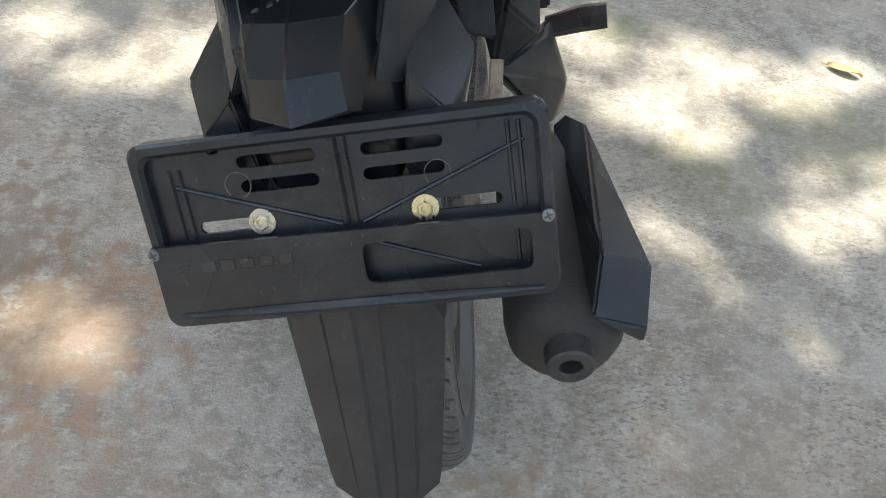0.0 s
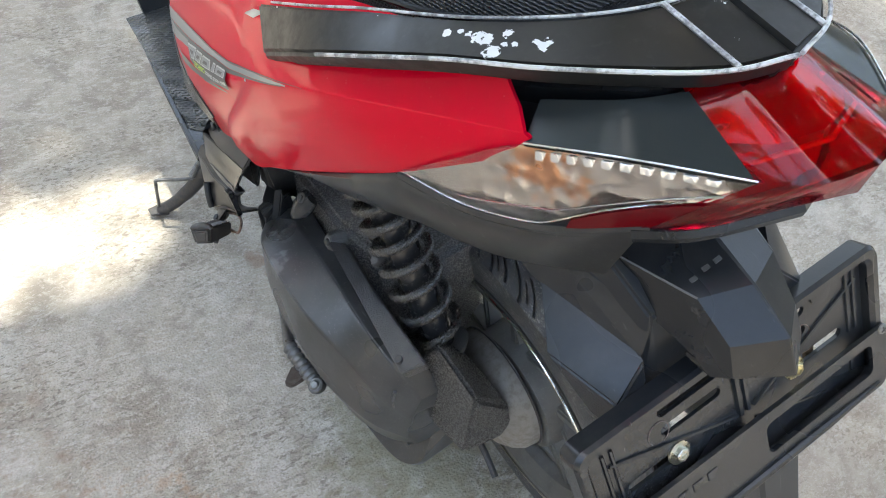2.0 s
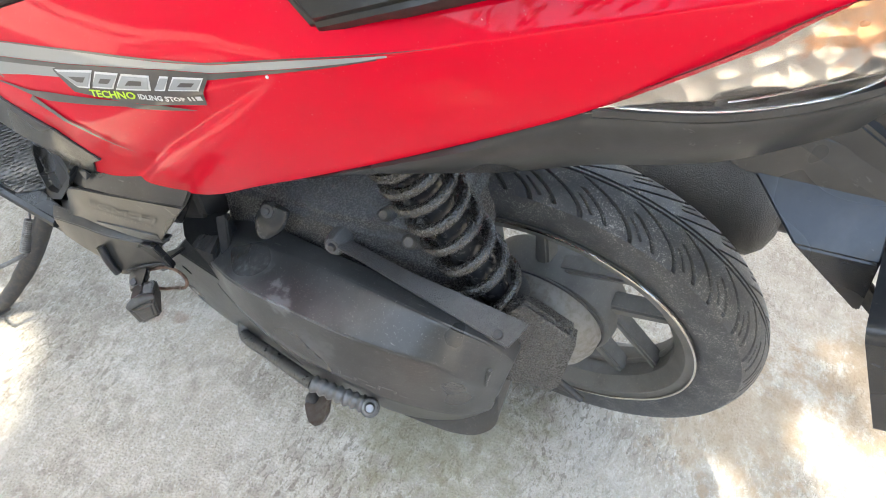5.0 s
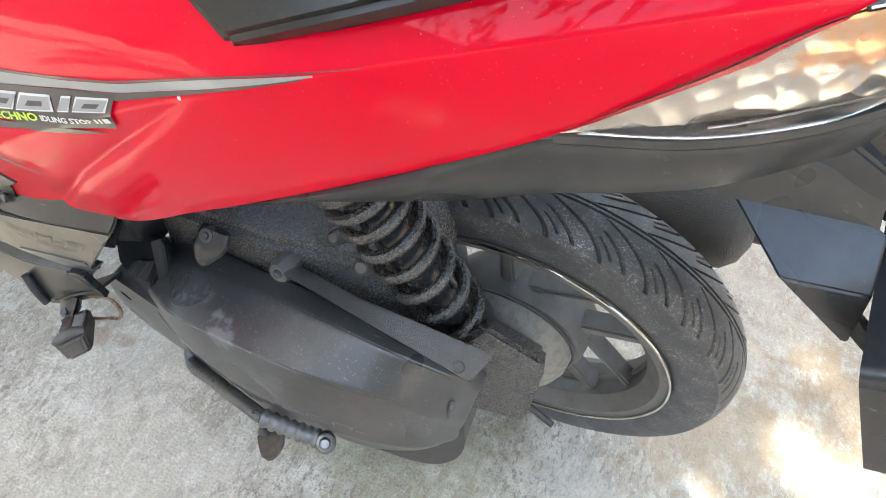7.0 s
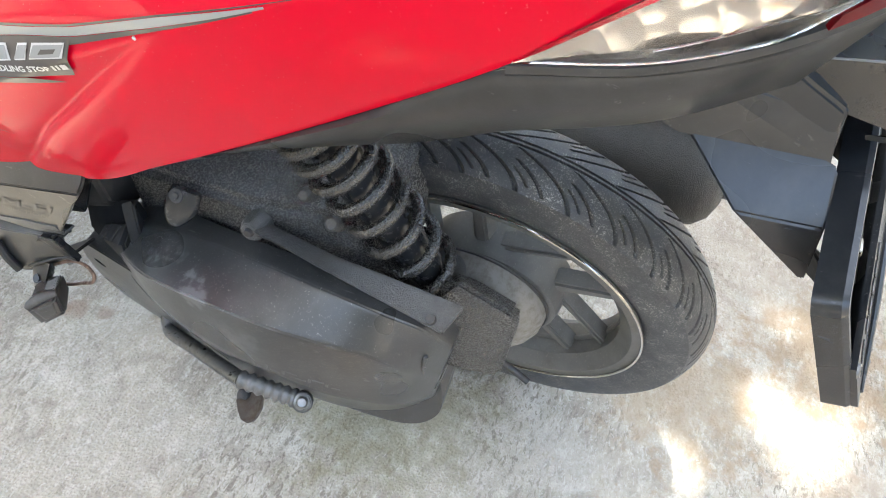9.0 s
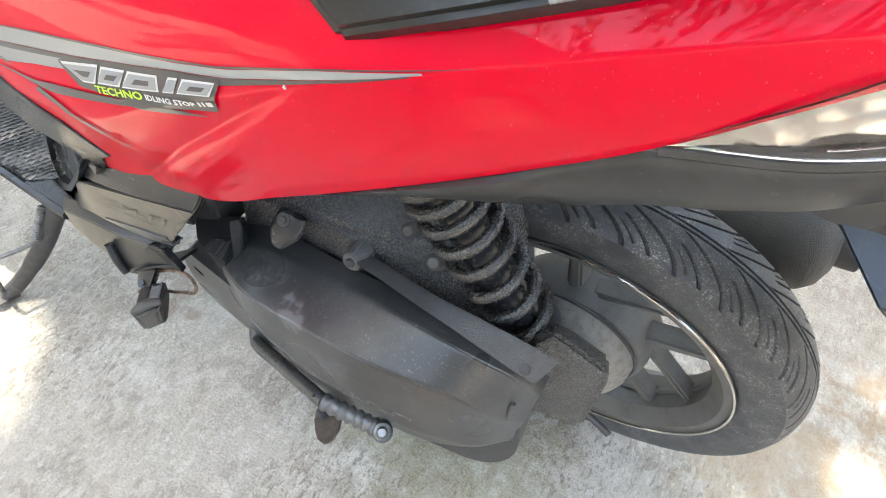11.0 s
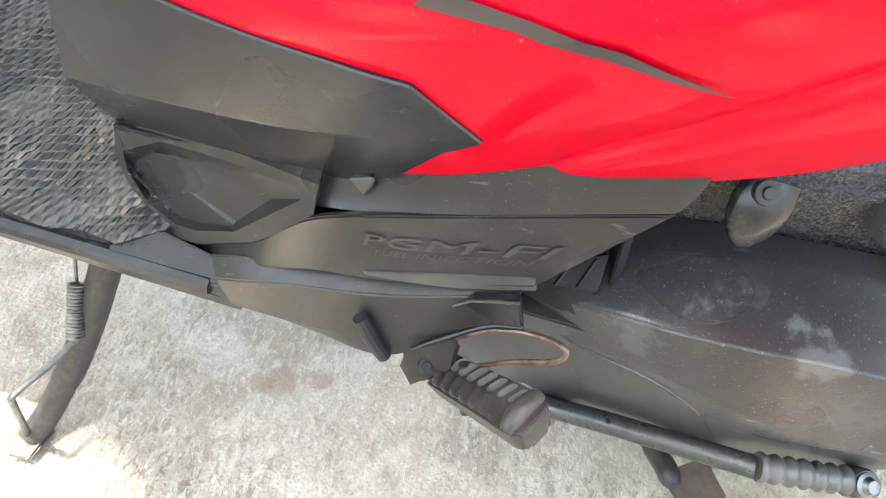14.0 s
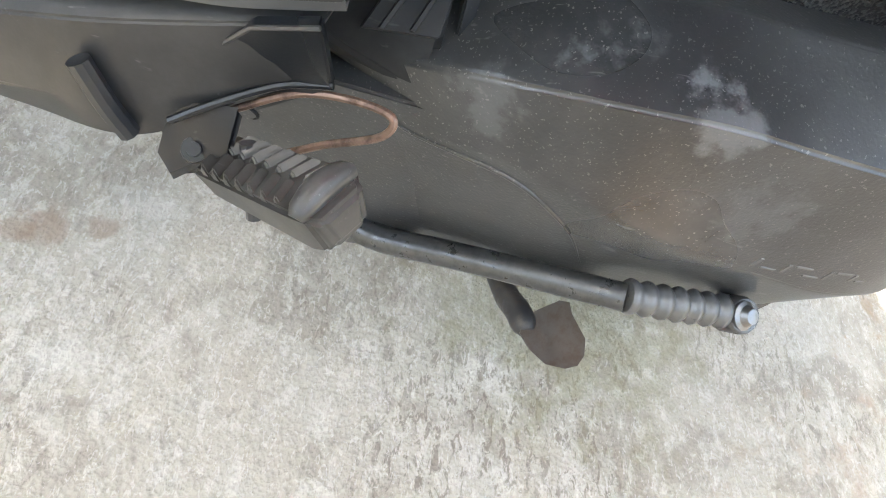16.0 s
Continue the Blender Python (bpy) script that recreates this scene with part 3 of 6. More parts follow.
part("barrel_bead", tube([(0.0, 0.1488 * math.cos(a), 0.1488 * math.sin(a)) for a in (2 * math.pi * k / 96 for k in range(96))], 0.0035, 8, closed=True), WHEEL, wheel)
part("hub_drum", lathe([(-0.034, 0.020), (-0.034, 0.074), (-0.030, 0.080), (-0.018, 0.083), (0.004, 0.085), (0.018, 0.084), (0.026, 0.070), (0.030, 0.020)], Matrix(), 64), WHEEL, wheel)


def spoke_mesh(r0, a0, r1, a1, w0, w1):
    """A tapered arm with a raised back, from the hub to the rim."""
    p = Vector((-0.006, r0 * math.cos(a0), r0 * math.sin(a0)))
    q = Vector((-0.006, r1 * math.cos(a1), r1 * math.sin(a1)))
    side = (q - p).cross(Vector((1, 0, 0))).normalized()
    pts = []
    for c, w in ((p, w0), (p.lerp(q, 0.5), 0.82 * (w0 + w1) / 2), (q, w1)):
        pts += [c + side * w + Vector((0.011, 0, 0)), c - side * w + Vector((0.011, 0, 0)), c + side * w * 0.62 - Vector((0.010, 0, 0)), c - side * w * 0.62 - Vector((0.010, 0, 0))]
    return hull(pts, 0.0028)


for k in range(5):
    base = radians(152 + 72 * k)
    part("spoke", spoke_mesh(0.076, base - 0.16, 0.153, base - 0.10, 0.0125, 0.0095), WHEEL, wheel)
    part("spoke", spoke_mesh(0.078, base + 0.10, 0.153, base + 0.74, 0.0075, 0.0070), WHEEL, wheel)
part("axle_nut", lathe([(-0.092, 0.0), (-0.092, 0.011), (-0.075, 0.012), (0.05, 0.012), (0.05, 0.0)], Matrix(), 6), STEEL, wheel)

# ---- drive case, engine and air filter box on the left ----
engine = part("engine_block", hull(V((-0.125, 0.33, 0.17), (-0.125, 0.20, 0.205), (-0.10, 0.09, 0.215), (-0.11, 0.05, 0.14), (-0.14, 0.33, -0.02), (-0.14, 0.06, -0.04), (0.10, 0.33, 0.20), (0.09, 0.10, 0.215), (0.10, 0.33, -0.05), (0.06, 0.13, -0.03)), 0.008), DUST, scooter, "dust-caked black engine casing")
CASE_ROWS = [  # along y: groove, upper edge, crest, bulge, lower edge and underside as (x, z)
    (0.350, ((-0.120, 0.076), (-0.148, 0.085), (-0.163, 0.075), (-0.168, 0.050), (-0.160, 0.000), (-0.120, -0.020))),
    (0.322, ((-0.118, 0.103), (-0.152, 0.112), (-0.177, 0.100), (-0.182, 0.060), (-0.173, -0.015), (-0.115, -0.050))),
    (0.270, ((-0.128, 0.141), (-0.156, 0.150), (-0.198, 0.143), (-0.203, 0.095), (-0.192, -0.030), (-0.110, -0.066))),
    (0.235, ((-0.132, 0.154), (-0.156, 0.163), (-0.204, 0.160), (-0.213, 0.104), (-0.199, -0.030), (-0.110, -0.068))),
    (0.205, ((-0.134, 0.162), (-0.155, 0.171), (-0.205, 0.169), (-0.217, 0.100), (-0.205, -0.030), (-0.110, -0.070))),
    (0.175, ((-0.134, 0.167), (-0.1555, 0.176), (-0.2045, 0.1715), (-0.219, 0.098), (-0.208, -0.026), (-0.110, -0.070))),
    (0.133, ((-0.134, 0.175), (-0.1565, 0.184), (-0.2015, 0.1725), (-0.218, 0.096), (-0.201, -0.022), (-0.110, -0.070))),
    (0.090, ((-0.134, 0.183), (-0.158, 0.192), (-0.195, 0.172), (-0.214, 0.090), (-0.198, -0.018), (-0.108, -0.066))),
    (0.055, ((-0.132, 0.187), (-0.158, 0.196), (-0.187, 0.1676), (-0.205, 0.084), (-0.190, -0.012), (-0.105, -0.060))),
    (0.020, ((-0.125, 0.178), (-0.153, 0.187), (-0.176, 0.140), (-0.189, 0.070), (-0.174, -0.005), (-0.100, -0.050))),
    (-0.006, ((-0.108, 0.123), (-0.138, 0.132), (-0.153, 0.092), (-0.160, 0.040), (-0.149, 0.000), (-0.100, -0.020))),
]


def case_mesh():
    lines = list(zip(*[[Vector((x, y, z)) for x, z in row] for y, row in CASE_ROWS]))
    lines = [spline(line, 46) for line in lines]
    full_set = [lines[0]]
    for a, b, w in zip(lines, lines[1:], (0.22, 0.11, 0.07, 0.07, 0.10)):
        full_set += [[p.lerp(q, w) for p, q in zip(a, b)], [p.lerp(q, 1 - w) for p, q in zip(a, b)], b]
    rows = list(zip(*full_set))
    return rounded(sheet(rows, closed=True), 0.0034, 3, 20)


cover = part("air_filter_case", case_mesh(), CASE, scooter, "ridged black drive case cover with pale scuffs", 60)
skin = bmesh.new()
skin.from_mesh(cover.data)
CASE_SKIN = BVHTree.FromBMesh(skin)
skin.free()
for k, (wide, tall, high) in enumerate(((0.0024, 0.0075, 0.0), (0.0090, 0.0018, -0.003), (0.0024, 0.0070, 0.0), (0.0100, 0.0018, 0.003), (0.0095, 0.0018, -0.003), (0.0024, 0.0075, 0.0), (0.0110, 0.0018, 0.003), (0.0024, 0.0060, 0.0), (0.0080, 0.0018, -0.003))):  # worn raised marks, too worn to be read
    hit = CASE_SKIN.find_nearest(Vector((-0.221 + 0.0010 * k, 0.137 - 0.0082 * k, 0.106 + high)))
    up = hit[1]
    flat = (Vector((0, 1, 0)) - up * up.y).normalized()
    part("raised_mark", block((wide, tall, 0.0009), Matrix.Translation(hit[0]) @ Matrix((flat, up.cross(flat), up)).transposed().to_4x4(), 0.0004, 1), RELIEF_PALE, cover, "small worn raised mark" if k == 0 else "")
LIP = spline(V((-0.185, 0.310, 0.072), (-0.1926, 0.2952, 0.0762), (-0.1990, 0.2780, 0.0840), (-0.2060, 0.2568, 0.0910), (-0.2087, 0.2372, 0.0867), (-0.2110, 0.2132, 0.0700), (-0.2120, 0.1900, 0.0400)), 40)
part("cover_lip", tube([CASE_SKIN.find_nearest(p)[0] for p in LIP], [0.0005 + 0.0009 * math.sin(math.pi * i / 39) for i in range(40)], 8), CASE, cover, "rounded front lip of the cover")
outer_edge = spline(V((-0.144, 0.178, 0.205), (-0.1461, 0.155, 0.2100), (-0.1484, 0.110, 0.2069), (-0.1510, 0.065, 0.2055), (-0.1532, 0.020, 0.2032), (-0.1530, 0.004, 0.2000)), 20)
inner_edge = spline(V((-0.1270, 0.178, 0.1950), (-0.1283, 0.155, 0.1965), (-0.1308, 0.110, 0.2000), (-0.1312, 0.065, 0.2075), (-0.1311, 0.012, 0.2139), (-0.1300, -0.004, 0.2120)), 20)
bar = [[a + Vector((0.006, 0, -0.020)), a, b, b + Vector((0.006, 0, -0.018))] for a, b in zip(outer_edge, inner_edge)]
flange = part("upper_flange", rounded(sheet(bar, closed=True), 0.0016), DUST_SOFT, cover, "dust-filmed flange along the cover")
part("flange_bolt", lathe([(-0.004, 0.0), (-0.004, 0.0040), (-0.001, 0.0050), (0.004, 0.0056)], along((-0.1475, 0.016, 0.2035), (-0.143, 0.014, 0.190)), 12), BLACK_STEEL, flange)
boss = part("flange_boss", hull([Vector((-0.141, 0.183, 0.196)) + Vector((0.9, 0.0, -0.43)) * h + Vector((0.43 * math.cos(t), math.sin(t), 0.9 * math.cos(t))) * r for h, r in ((-0.002, 0.0085), (0.004, 0.0115), (0.018, 0.0130)) for t in (0.0, 0.8, 1.6, 2.4, 3.1, 3.9, 4.7, 5.5)], 0.001), DUST_SOFT, cover, "cast boss at the front of the flange")
part("boss_hole", lathe([(-0.0035, 0.0), (-0.0035, 0.0032), (-0.001, 0.0045), (0.003, 0.0050)], along((-0.142, 0.183, 0.1965), (-0.124, 0.183, 0.188)), 12), BLACK_STEEL, boss)
part("rear_strip", tube(spline(V((-0.1600, 0.0100, 0.1500), (-0.1640, 0.0093, 0.1317), (-0.1640, 0.0060, 0.0600), (-0.1540, 0.0080, -0.0290)), 16), 0.0022, 8), DUST_SOFT, cover, "raised seam at the rear of the cover")
for place, size in (((-0.112, 0.120, 0.216), 0.008), ((-0.100, 0.152, 0.218), 0.007)):
    part("case_lug", lathe([(-0.008, 0.0), (-0.008, size * 0.55), (-0.004, size * 0.9), (0.020, size * 1.2), (0.020, 0.0)], along(Vector(place), Vector(place) + Vector((0.6, 0.0, -0.8))), 14), DUST_SOFT, engine)
front_plate = part("front_case_plate", hull(V((-0.172, 0.397, 0.026), (-0.174, 0.400, 0.004), (-0.171, 0.410, -0.039), (-0.171, 0.408, -0.073), (-0.173, 0.390, -0.098), (-0.175, 0.356, -0.116), (-0.176, 0.326, -0.121), (-0.178, 0.300, -0.122), (-0.185, 0.262, -0.090), (-0.190, 0.300, -0.050), (-0.196, 0.270, -0.030), (-0.198, 0.238, -0.050), (-0.190, 0.298, 0.095), (-0.177, 0.372, 0.066), (-0.13, 0.39, 0.02), (-0.13, 0.37, 0.07), (-0.13, 0.39, -0.07), (-0.13, 0.30, -0.11), (-0.13, 0.29, 0.09)), 0.006, segments=3), CASE, scooter, "smooth black front plate of the drive case")
part("plate_hole", lathe([(-0.0004, 0.0), (-0.0006, 0.0055), (-0.0018, 0.0066), (-0.0012, 0.0074), (0.006, 0.0076)], along((-0.1772, 0.3704, 0.0224), (-0.13, 0.36, 0.03)), 18), DARK, front_plate, "dark bolt recess")
duct = part("cooling_duct", hull(V((-0.168, 0.360, 0.094), (-0.164, 0.356, 0.076), (-0.188, 0.300, 0.098), (-0.179, 0.304, 0.126), (-0.150, 0.372, 0.112), (-0.140, 0.306, 0.152), (-0.14, 0.30, 0.09)), 0.003), DARK, engine, "dark cooling duct mouth")
mouth = part("duct_mouth", hull([p + d for p in V((-0.1785, 0.334, 0.1155), (-0.1805, 0.306, 0.1275), (-0.1630, 0.306, 0.1395), (-0.1680, 0.329, 0.1275)) for d in V((-0.0008, 0, 0.0014), (0.004, 0, -0.006))], 0.0004, segments=1), DARK, duct, "dark mouth of the duct")
for k in range(2):
    a, b = Vector((-0.1800, 0.327 - 0.011 * k, 0.1195 + 0.005 * k)), Vector((-0.1665, 0.321 - 0.010 * k, 0.1320 + 0.004 * k))
    part("duct_fin", hull([p + d for p in (a, b) for d in V((-0.0010, 0.001, 0.0030), (-0.0010, -0.001, 0.0030), (0.003, 0.0018, -0.004), (0.003, -0.0018, -0.004))], 0.0003, segments=1), DARK, mouth)
part("duct_lip", hull(V((-0.158, 0.307, 0.168), (-0.176, 0.299, 0.124), (-0.150, 0.300, 0.168), (-0.168, 0.292, 0.124), (-0.150, 0.300, 0.12)), 0.0015), DARK, duct, "raised rim of the duct")
EAR_TIP, EAR_ROOT = Vector((-0.1610, 0.2530, 0.1690)), Vector((-0.1400, 0.2500, 0.1890))
ear_way = (EAR_TIP - EAR_ROOT).normalized()
ear_up = Vector((0.0, 1.0, 0.0)).cross(ear_way).normalized()
ear = part("case_ear", hull([EAR_ROOT + ear_way * d + Vector((0, 1, 0)) * w * math.cos(t) + ear_up * h * math.sin(t) for d, w, h in ((-0.012, 0.0140, 0.0070), (0.0, 0.0160, 0.0080), (0.008, 0.0150, 0.0075), (0.015, 0.0115, 0.0060), (0.021, 0.0070, 0.0040), (0.024, 0.0030, 0.0020)) for t in (0, 0.52, 1.05, 1.57, 2.09, 2.62, 3.14, 3.67, 4.19, 4.71, 5.24, 5.76)], 0.0006), SHINY_CAST, engine, "smooth rounded cast ear", 60)
part("ear_bolt", lathe([(-0.0025, 0.0), (-0.0025, 0.0028), (-0.001, 0.0034), (-0.0008, 0.0062), (0.002, 0.0070), (0.010, 0.0074)], along((-0.1410, 0.253, 0.1985), (-0.120, 0.253, 0.172)), 14), BLACK_STEEL, ear)
LOBE = spline(V((-0.190, 0.125, -0.060), (-0.184, 0.062, -0.062), (-0.177, 0.018, -0.057), (-0.166, -0.008, -0.047), (-0.150, -0.018, -0.030), (-0.130, -0.006, -0.004)), 22)
part("rear_lobe", hull([p + d for p in LOBE for d in V((0, 0, 0), (0.006, 0, -0.014), (0.050, 0.004, -0.020), (0.045, 0.006, 0.024))], 0.0022, segments=3), CASE, engine, "rounded lower rear corner of the drive case", 50)
GEAR = Vector((0, 0.000, 0.006))
gear = part("gear_case", lathe([(-0.066, 0.0), (-0.066, 0.044), (-0.060, 0.060), (-0.048, 0.073), (-0.036, 0.080), (-0.020, 0.082), (-0.018, 0.0)], Matrix.Translation(GEAR), 64), PALE, scooter, "pale dusty cast gear case")
part("gear_case_seam", tube([GEAR + Vector((-0.021, 0.0832 * math.cos(a), 0.0832 * math.sin(a))) for a in (2 * math.pi * k / 72 for k in range(72))], 0.0016, 6, closed=True), BLACK_STEEL, gear)
part("inner_frame", hull(V((-0.138, 0.300, 0.236), (-0.140, 0.400, 0.186), (-0.138, 0.440, 0.150), (-0.12, 0.43, 0.08), (-0.13, 0.34, 0.09), (-0.160, 0.318, 0.205), (-0.157, 0.325, 0.150), (-0.160, 0.360, 0.125), (-0.160, 0.345, 0.175), (-0.10, 0.30, 0.26), (0.10, 0.30, 0.25), (0.10, 0.43, 0.15), (0.10, 0.42, 0.08), (0.1, 0.33, 0.09)), 0.004), DARK, scooter, "dark frame and ducting behind the covers")
part("mud_shield", hull(V((-0.106, 0.012, 0.200), (-0.094, -0.046, 0.158), (-0.100, -0.051, 0.140), (-0.115, -0.058, 0.047), (-0.129, -0.005, 0.060), (-0.121, 0.012, 0.145), (-0.118, 0.030, 0.160), (-0.085, 0.02, 0.17), (-0.084, -0.040, 0.130), (-0.09, -0.05, 0.05), (-0.09, 0.01, 0.04), (-0.112, -0.052, 0.035), (-0.124, 0.0, 0.035), (-0.060, -0.049, 0.085), (-0.062, -0.056, 0.015), (-0.044, -0.056, 0.036), (-0.048, -0.048, 0.080), (-0.064, 0.004, 0.128)), 0.005), GRIT, scooter, "grit-caked black mud shield by the hub")
part("brake_rod", tube(spline(V((-0.085, -0.035, 0.015), (-0.088, -0.066, 0.010), (-0.092, -0.090, 0.004)), 6), 0.004, 8), BLACK_STEEL, scooter)

# ---- shock absorber ----
CLEVIS = dusty("dusty_clevis_metal", tone=0.11, amount=0.5, size=900, dirt=(0.22, 0.21, 0.19), rough=0.5)
LOW, TOP = Vector((-0.0865, 0.016, 0.112)), Vector((-0.098, 0.178, 0.383))
AX = (TOP - LOW).normalized()
shock = part("shock_absorber", tube([LOW + AX * d for d in (0.012, 0.05, 0.06, 0.30)], [0.015, 0.015, 0.018, 0.018], 18), SHINY_CAST, scooter, "black rear shock absorber with an open coil spring")
side = AX.orthogonal().normalized()
up = AX.cross(side)
turns, pts = 11, []
for i in range(turns * 22 + 1):
    w = i / (turns * 22)
    a = 2 * math.pi * turns * w
    d = 0.040 + 0.25 * (w + 0.15 * math.sin(math.pi * w))
    pts.append(LOW + AX * d + 0.0275 * (math.cos(a) * side + math.sin(a) * up))
part("coil_spring", tube(pts, 0.0052, 10), dusty("dust_dulled_spring", tone=0.020, amount=0.38, size=700, dirt=(0.20, 0.195, 0.185), rough=0.20, lumps=0.0010), shock, "black coil spring, dust on its upper faces")
part("spring_seat", tube([LOW + AX * d for d in (0.026, 0.028, 0.036, 0.038)], [0.014, 0.027, 0.031, 0.016], 28), CLEVIS, shock, "dusty lower spring seat")
for w in (-1, 1):
    part("clevis_cheek", hull([LOW + AX * d + Vector((w * 0.0125 + e * 0.0028, 0, 0)) + Vector((0, h, -0.3 * h)) for d, h in ((-0.016, 0.008), (-0.016, -0.008), (0.008, 0.013), (0.008, -0.013), (0.030, 0.011), (0.030, -0.011)) for e in (-1, 1)], 0.002), CLEVIS, shock, "dusty grey clevis cheek")
part("lower_eye", lathe([(-0.009, 0.004), (-0.009, 0.013), (0.009, 0.013), (0.009, 0.004)], Matrix.Translation(LOW), 20), BLACK_STEEL, shock)
part("eye_bolt", lathe([(-0.022, 0.0), (-0.022, 0.009), (-0.014, 0.010), (0.02, 0.010)], Matrix.Translation(LOW), 6), STEEL, shock)


SIDE = [  # along the flank: s, t and x of the lower edge, of the widest line and of the upper edge
    (-0.210, 0.050, -0.168, 0.150, -0.168, 0.215, -0.150),
    (-0.135, 0.028, -0.177, 0.125, -0.182, 0.192, -0.160),
    (0.000, -0.013, -0.172, 0.090, -0.194, 0.170, -0.152),
    (0.100, -0.013, -0.167, 0.085, -0.190, 0.152, -0.142),
    (0.210, -0.013, -0.157, 0.075, -0.178, 0.130, -0.134),
    (0.300, -0.013, -0.145, 0.062, -0.164, 0.110, -0.120),
    (0.373, -0.013, -0.131, 0.044, -0.146, 0.088, -0.110),
    (0.485, -0.010, -0.096, 0.002, -0.098, 0.035, -0.086),
]


def side_row(s):
    """The flank's lower edge, widest line and upper edge at s."""
    k = 0
    while k < len(SIDE) - 2 and s > SIDE[k + 1][0]:
        k += 1
    a, b = SIDE[k], SIDE[k + 1]
    w = (s - a[0]) / (b[0] - a[0])
    lo, hi = SIDE[max(k - 1, 0)], SIDE[min(k + 2, len(SIDE) - 1)]
    out = []
    for i in range(1, 7):
        da = (b[i] - lo[i]) / (b[0] - lo[0])
        db = (hi[i] - a[i]) / (hi[0] - a[0])
        h = b[0] - a[0]
        out.append((2 * w**3 - 3 * w**2 + 1) * a[i] + (w**3 - 2 * w**2 + w) * h * da + (3 * w**2 - 2 * w**3) * b[i] + (w**3 - w**2) * h * db)
    return out


def flank(s, t, out=0.0):
    """A point of the left body flank: s runs back and up along it, t across it."""
    t0, x0, t1, x1, t2, x2 = side_row(s)
    rear = max(0.0, min(1.0, (s - 0.20) / 0.12))  # the widest line sharpens to a crest
    if t <= t1:
        w = (t1 - t) / max(t1 - t0, 0.004)
        k = 0.35 - 0.15 * rear
        x = x1 + (x0 - x1) * (k * w + (1 - k) * w * w)
    else:
        w = (t - t1) / max(t2 - t1, 0.004)
        k = 0.45 + 0.40 * rear
        x = x1 + (x2 - x1) * (k * w + (1 - k) * w * w)
    if -0.11 < s < 0.24:  # the pressed crease, fading out to the back
        line = 0.034 + (s + 0.018) * 0.155 - 0.09 * max(0.0, 0.06 - s)
        d = t - line
        fade = max(0.0, min(1.0, (s + 0.11) / 0.06)) * max(0.0, min(1.0, (0.24 - s) / 0.10))
        x += 0.0064 * fade * (math.exp(d / 0.0045) if d < 0 else math.exp(-d / 0.034))
    return Vector((x - out, 0.3 - 0.75 * s + 0.66 * t, 0.25 + 0.66 * s + 0.75 * t))


# ---- body flanks ----
def flank_sheet(sign, s0, s1, n, m, lo=None, hi=None, out=0.0, thick=0.003, ends=None):
    """A piece of the flank between two lines across it."""
    rows = []
    for i in range(n + 1):
        s = s0 + (s1 - s0) * i / n
        t0, _, _, _, t2, _ = side_row(s)
        a = lo(s) if lo else t0
        b = hi(s) if hi else t2
        row = []
        for j in range(m + 1):
            v = j / m
            q = s if ends is None else s0 + (ends(v) - s0) * i / n
            if ends is not None:
                t0, _, _, _, t2, _ = side_row(q)
                a, b = t0, t2
            if lo is None and hi is None:  # one line of points runs along the crest
                mid = side_row(q)[2]
                row.append(flank(q, a + (mid - a) * v / 0.6 if v <= 0.6 else mid + (b - mid) * (v - 0.6) / 0.4, out))
            else:
                row.append(flank(q, a + (b - a) * v, out))
        rows.append(row)
    if sign > 0:
        rows = [[Vector((-p.x, p.y, p.z)) for p in row] for row in rows]
    bm = sheet(rows)
    if thick:
        bmesh.ops.solidify(bm, geom=bm.faces[:], thickness=thick)
    return bm


def line_through(*pairs):
    def at(s):
        for (a, ta), (b, tb) in zip(pairs, pairs[1:]):
            if s <= b:
                break
        return ta + (tb - ta) * (s - a) / (b - a)
    return at


def film(name, s0, s1, lo, hi, material, parent, n=40, out=0.0010, label="", m=10):
    bm = flank_sheet(-1, s0, s1, max(n, 70), m, lo, hi, out, 0.0)
    return part(name, bm, material, parent, label)


tail_end = line_through((0.0, 0.450), (0.2, 0.478), (0.45, 0.4885), (0.75, 0.484), (1.0, 0.472))
left = part("side_panel", flank_sheet(-1, -0.205, 0.486, 160, 84, ends=tail_end), RED, scooter, "glossy red left body panel with a pressed crease", 60)
part("side_panel", flank_sheet(1, -0.205, 0.486, 60, 20, ends=tail_end), RED, scooter, "glossy red right body panel", 60)
film("grey_stripe", -0.186, 0.306, line_through((-0.186, 0.1775), (-0.1789, 0.1745), (-0.1398, 0.1709), (-0.0641, 0.1512), (0.0229, 0.1285), (0.0894, 0.1121), (0.1413, 0.0985), (0.1834, 0.0865), (0.245, 0.0735), (0.306, 0.0602)),
     line_through((-0.186, 0.1955), (-0.1457, 0.1843), (-0.0578, 0.1594), (0.0266, 0.1360), (0.0911, 0.1172), (0.1421, 0.1020), (0.1839, 0.0905), (0.245, 0.0772), (0.306, 0.0612)), STRIPE, left, 60, label="grey striping film")
film("lower_grey_stripe", -0.186, 0.012, line_through((-0.186, 0.1760), (-0.1789, 0.1725), (-0.1329, 0.1537), (-0.0939, 0.1440), (-0.0407, 0.1339), (0.012, 0.1220)),
     line_through((-0.186, 0.1775), (-0.1789, 0.1745), (-0.1398, 0.1709), (-0.0849, 0.1527), (-0.0344, 0.1400), (0.012, 0.1286)), STRIPE, left, 60, label="grey striping film")
film("dark_slash", -0.1398, -0.088, line_through((-0.1398, 0.1690), (-0.088, 0.1400)), line_through((-0.1398, 0.1709), (-0.088, 0.1418)), STRIPE_DARK, left, 24, 0.0014)
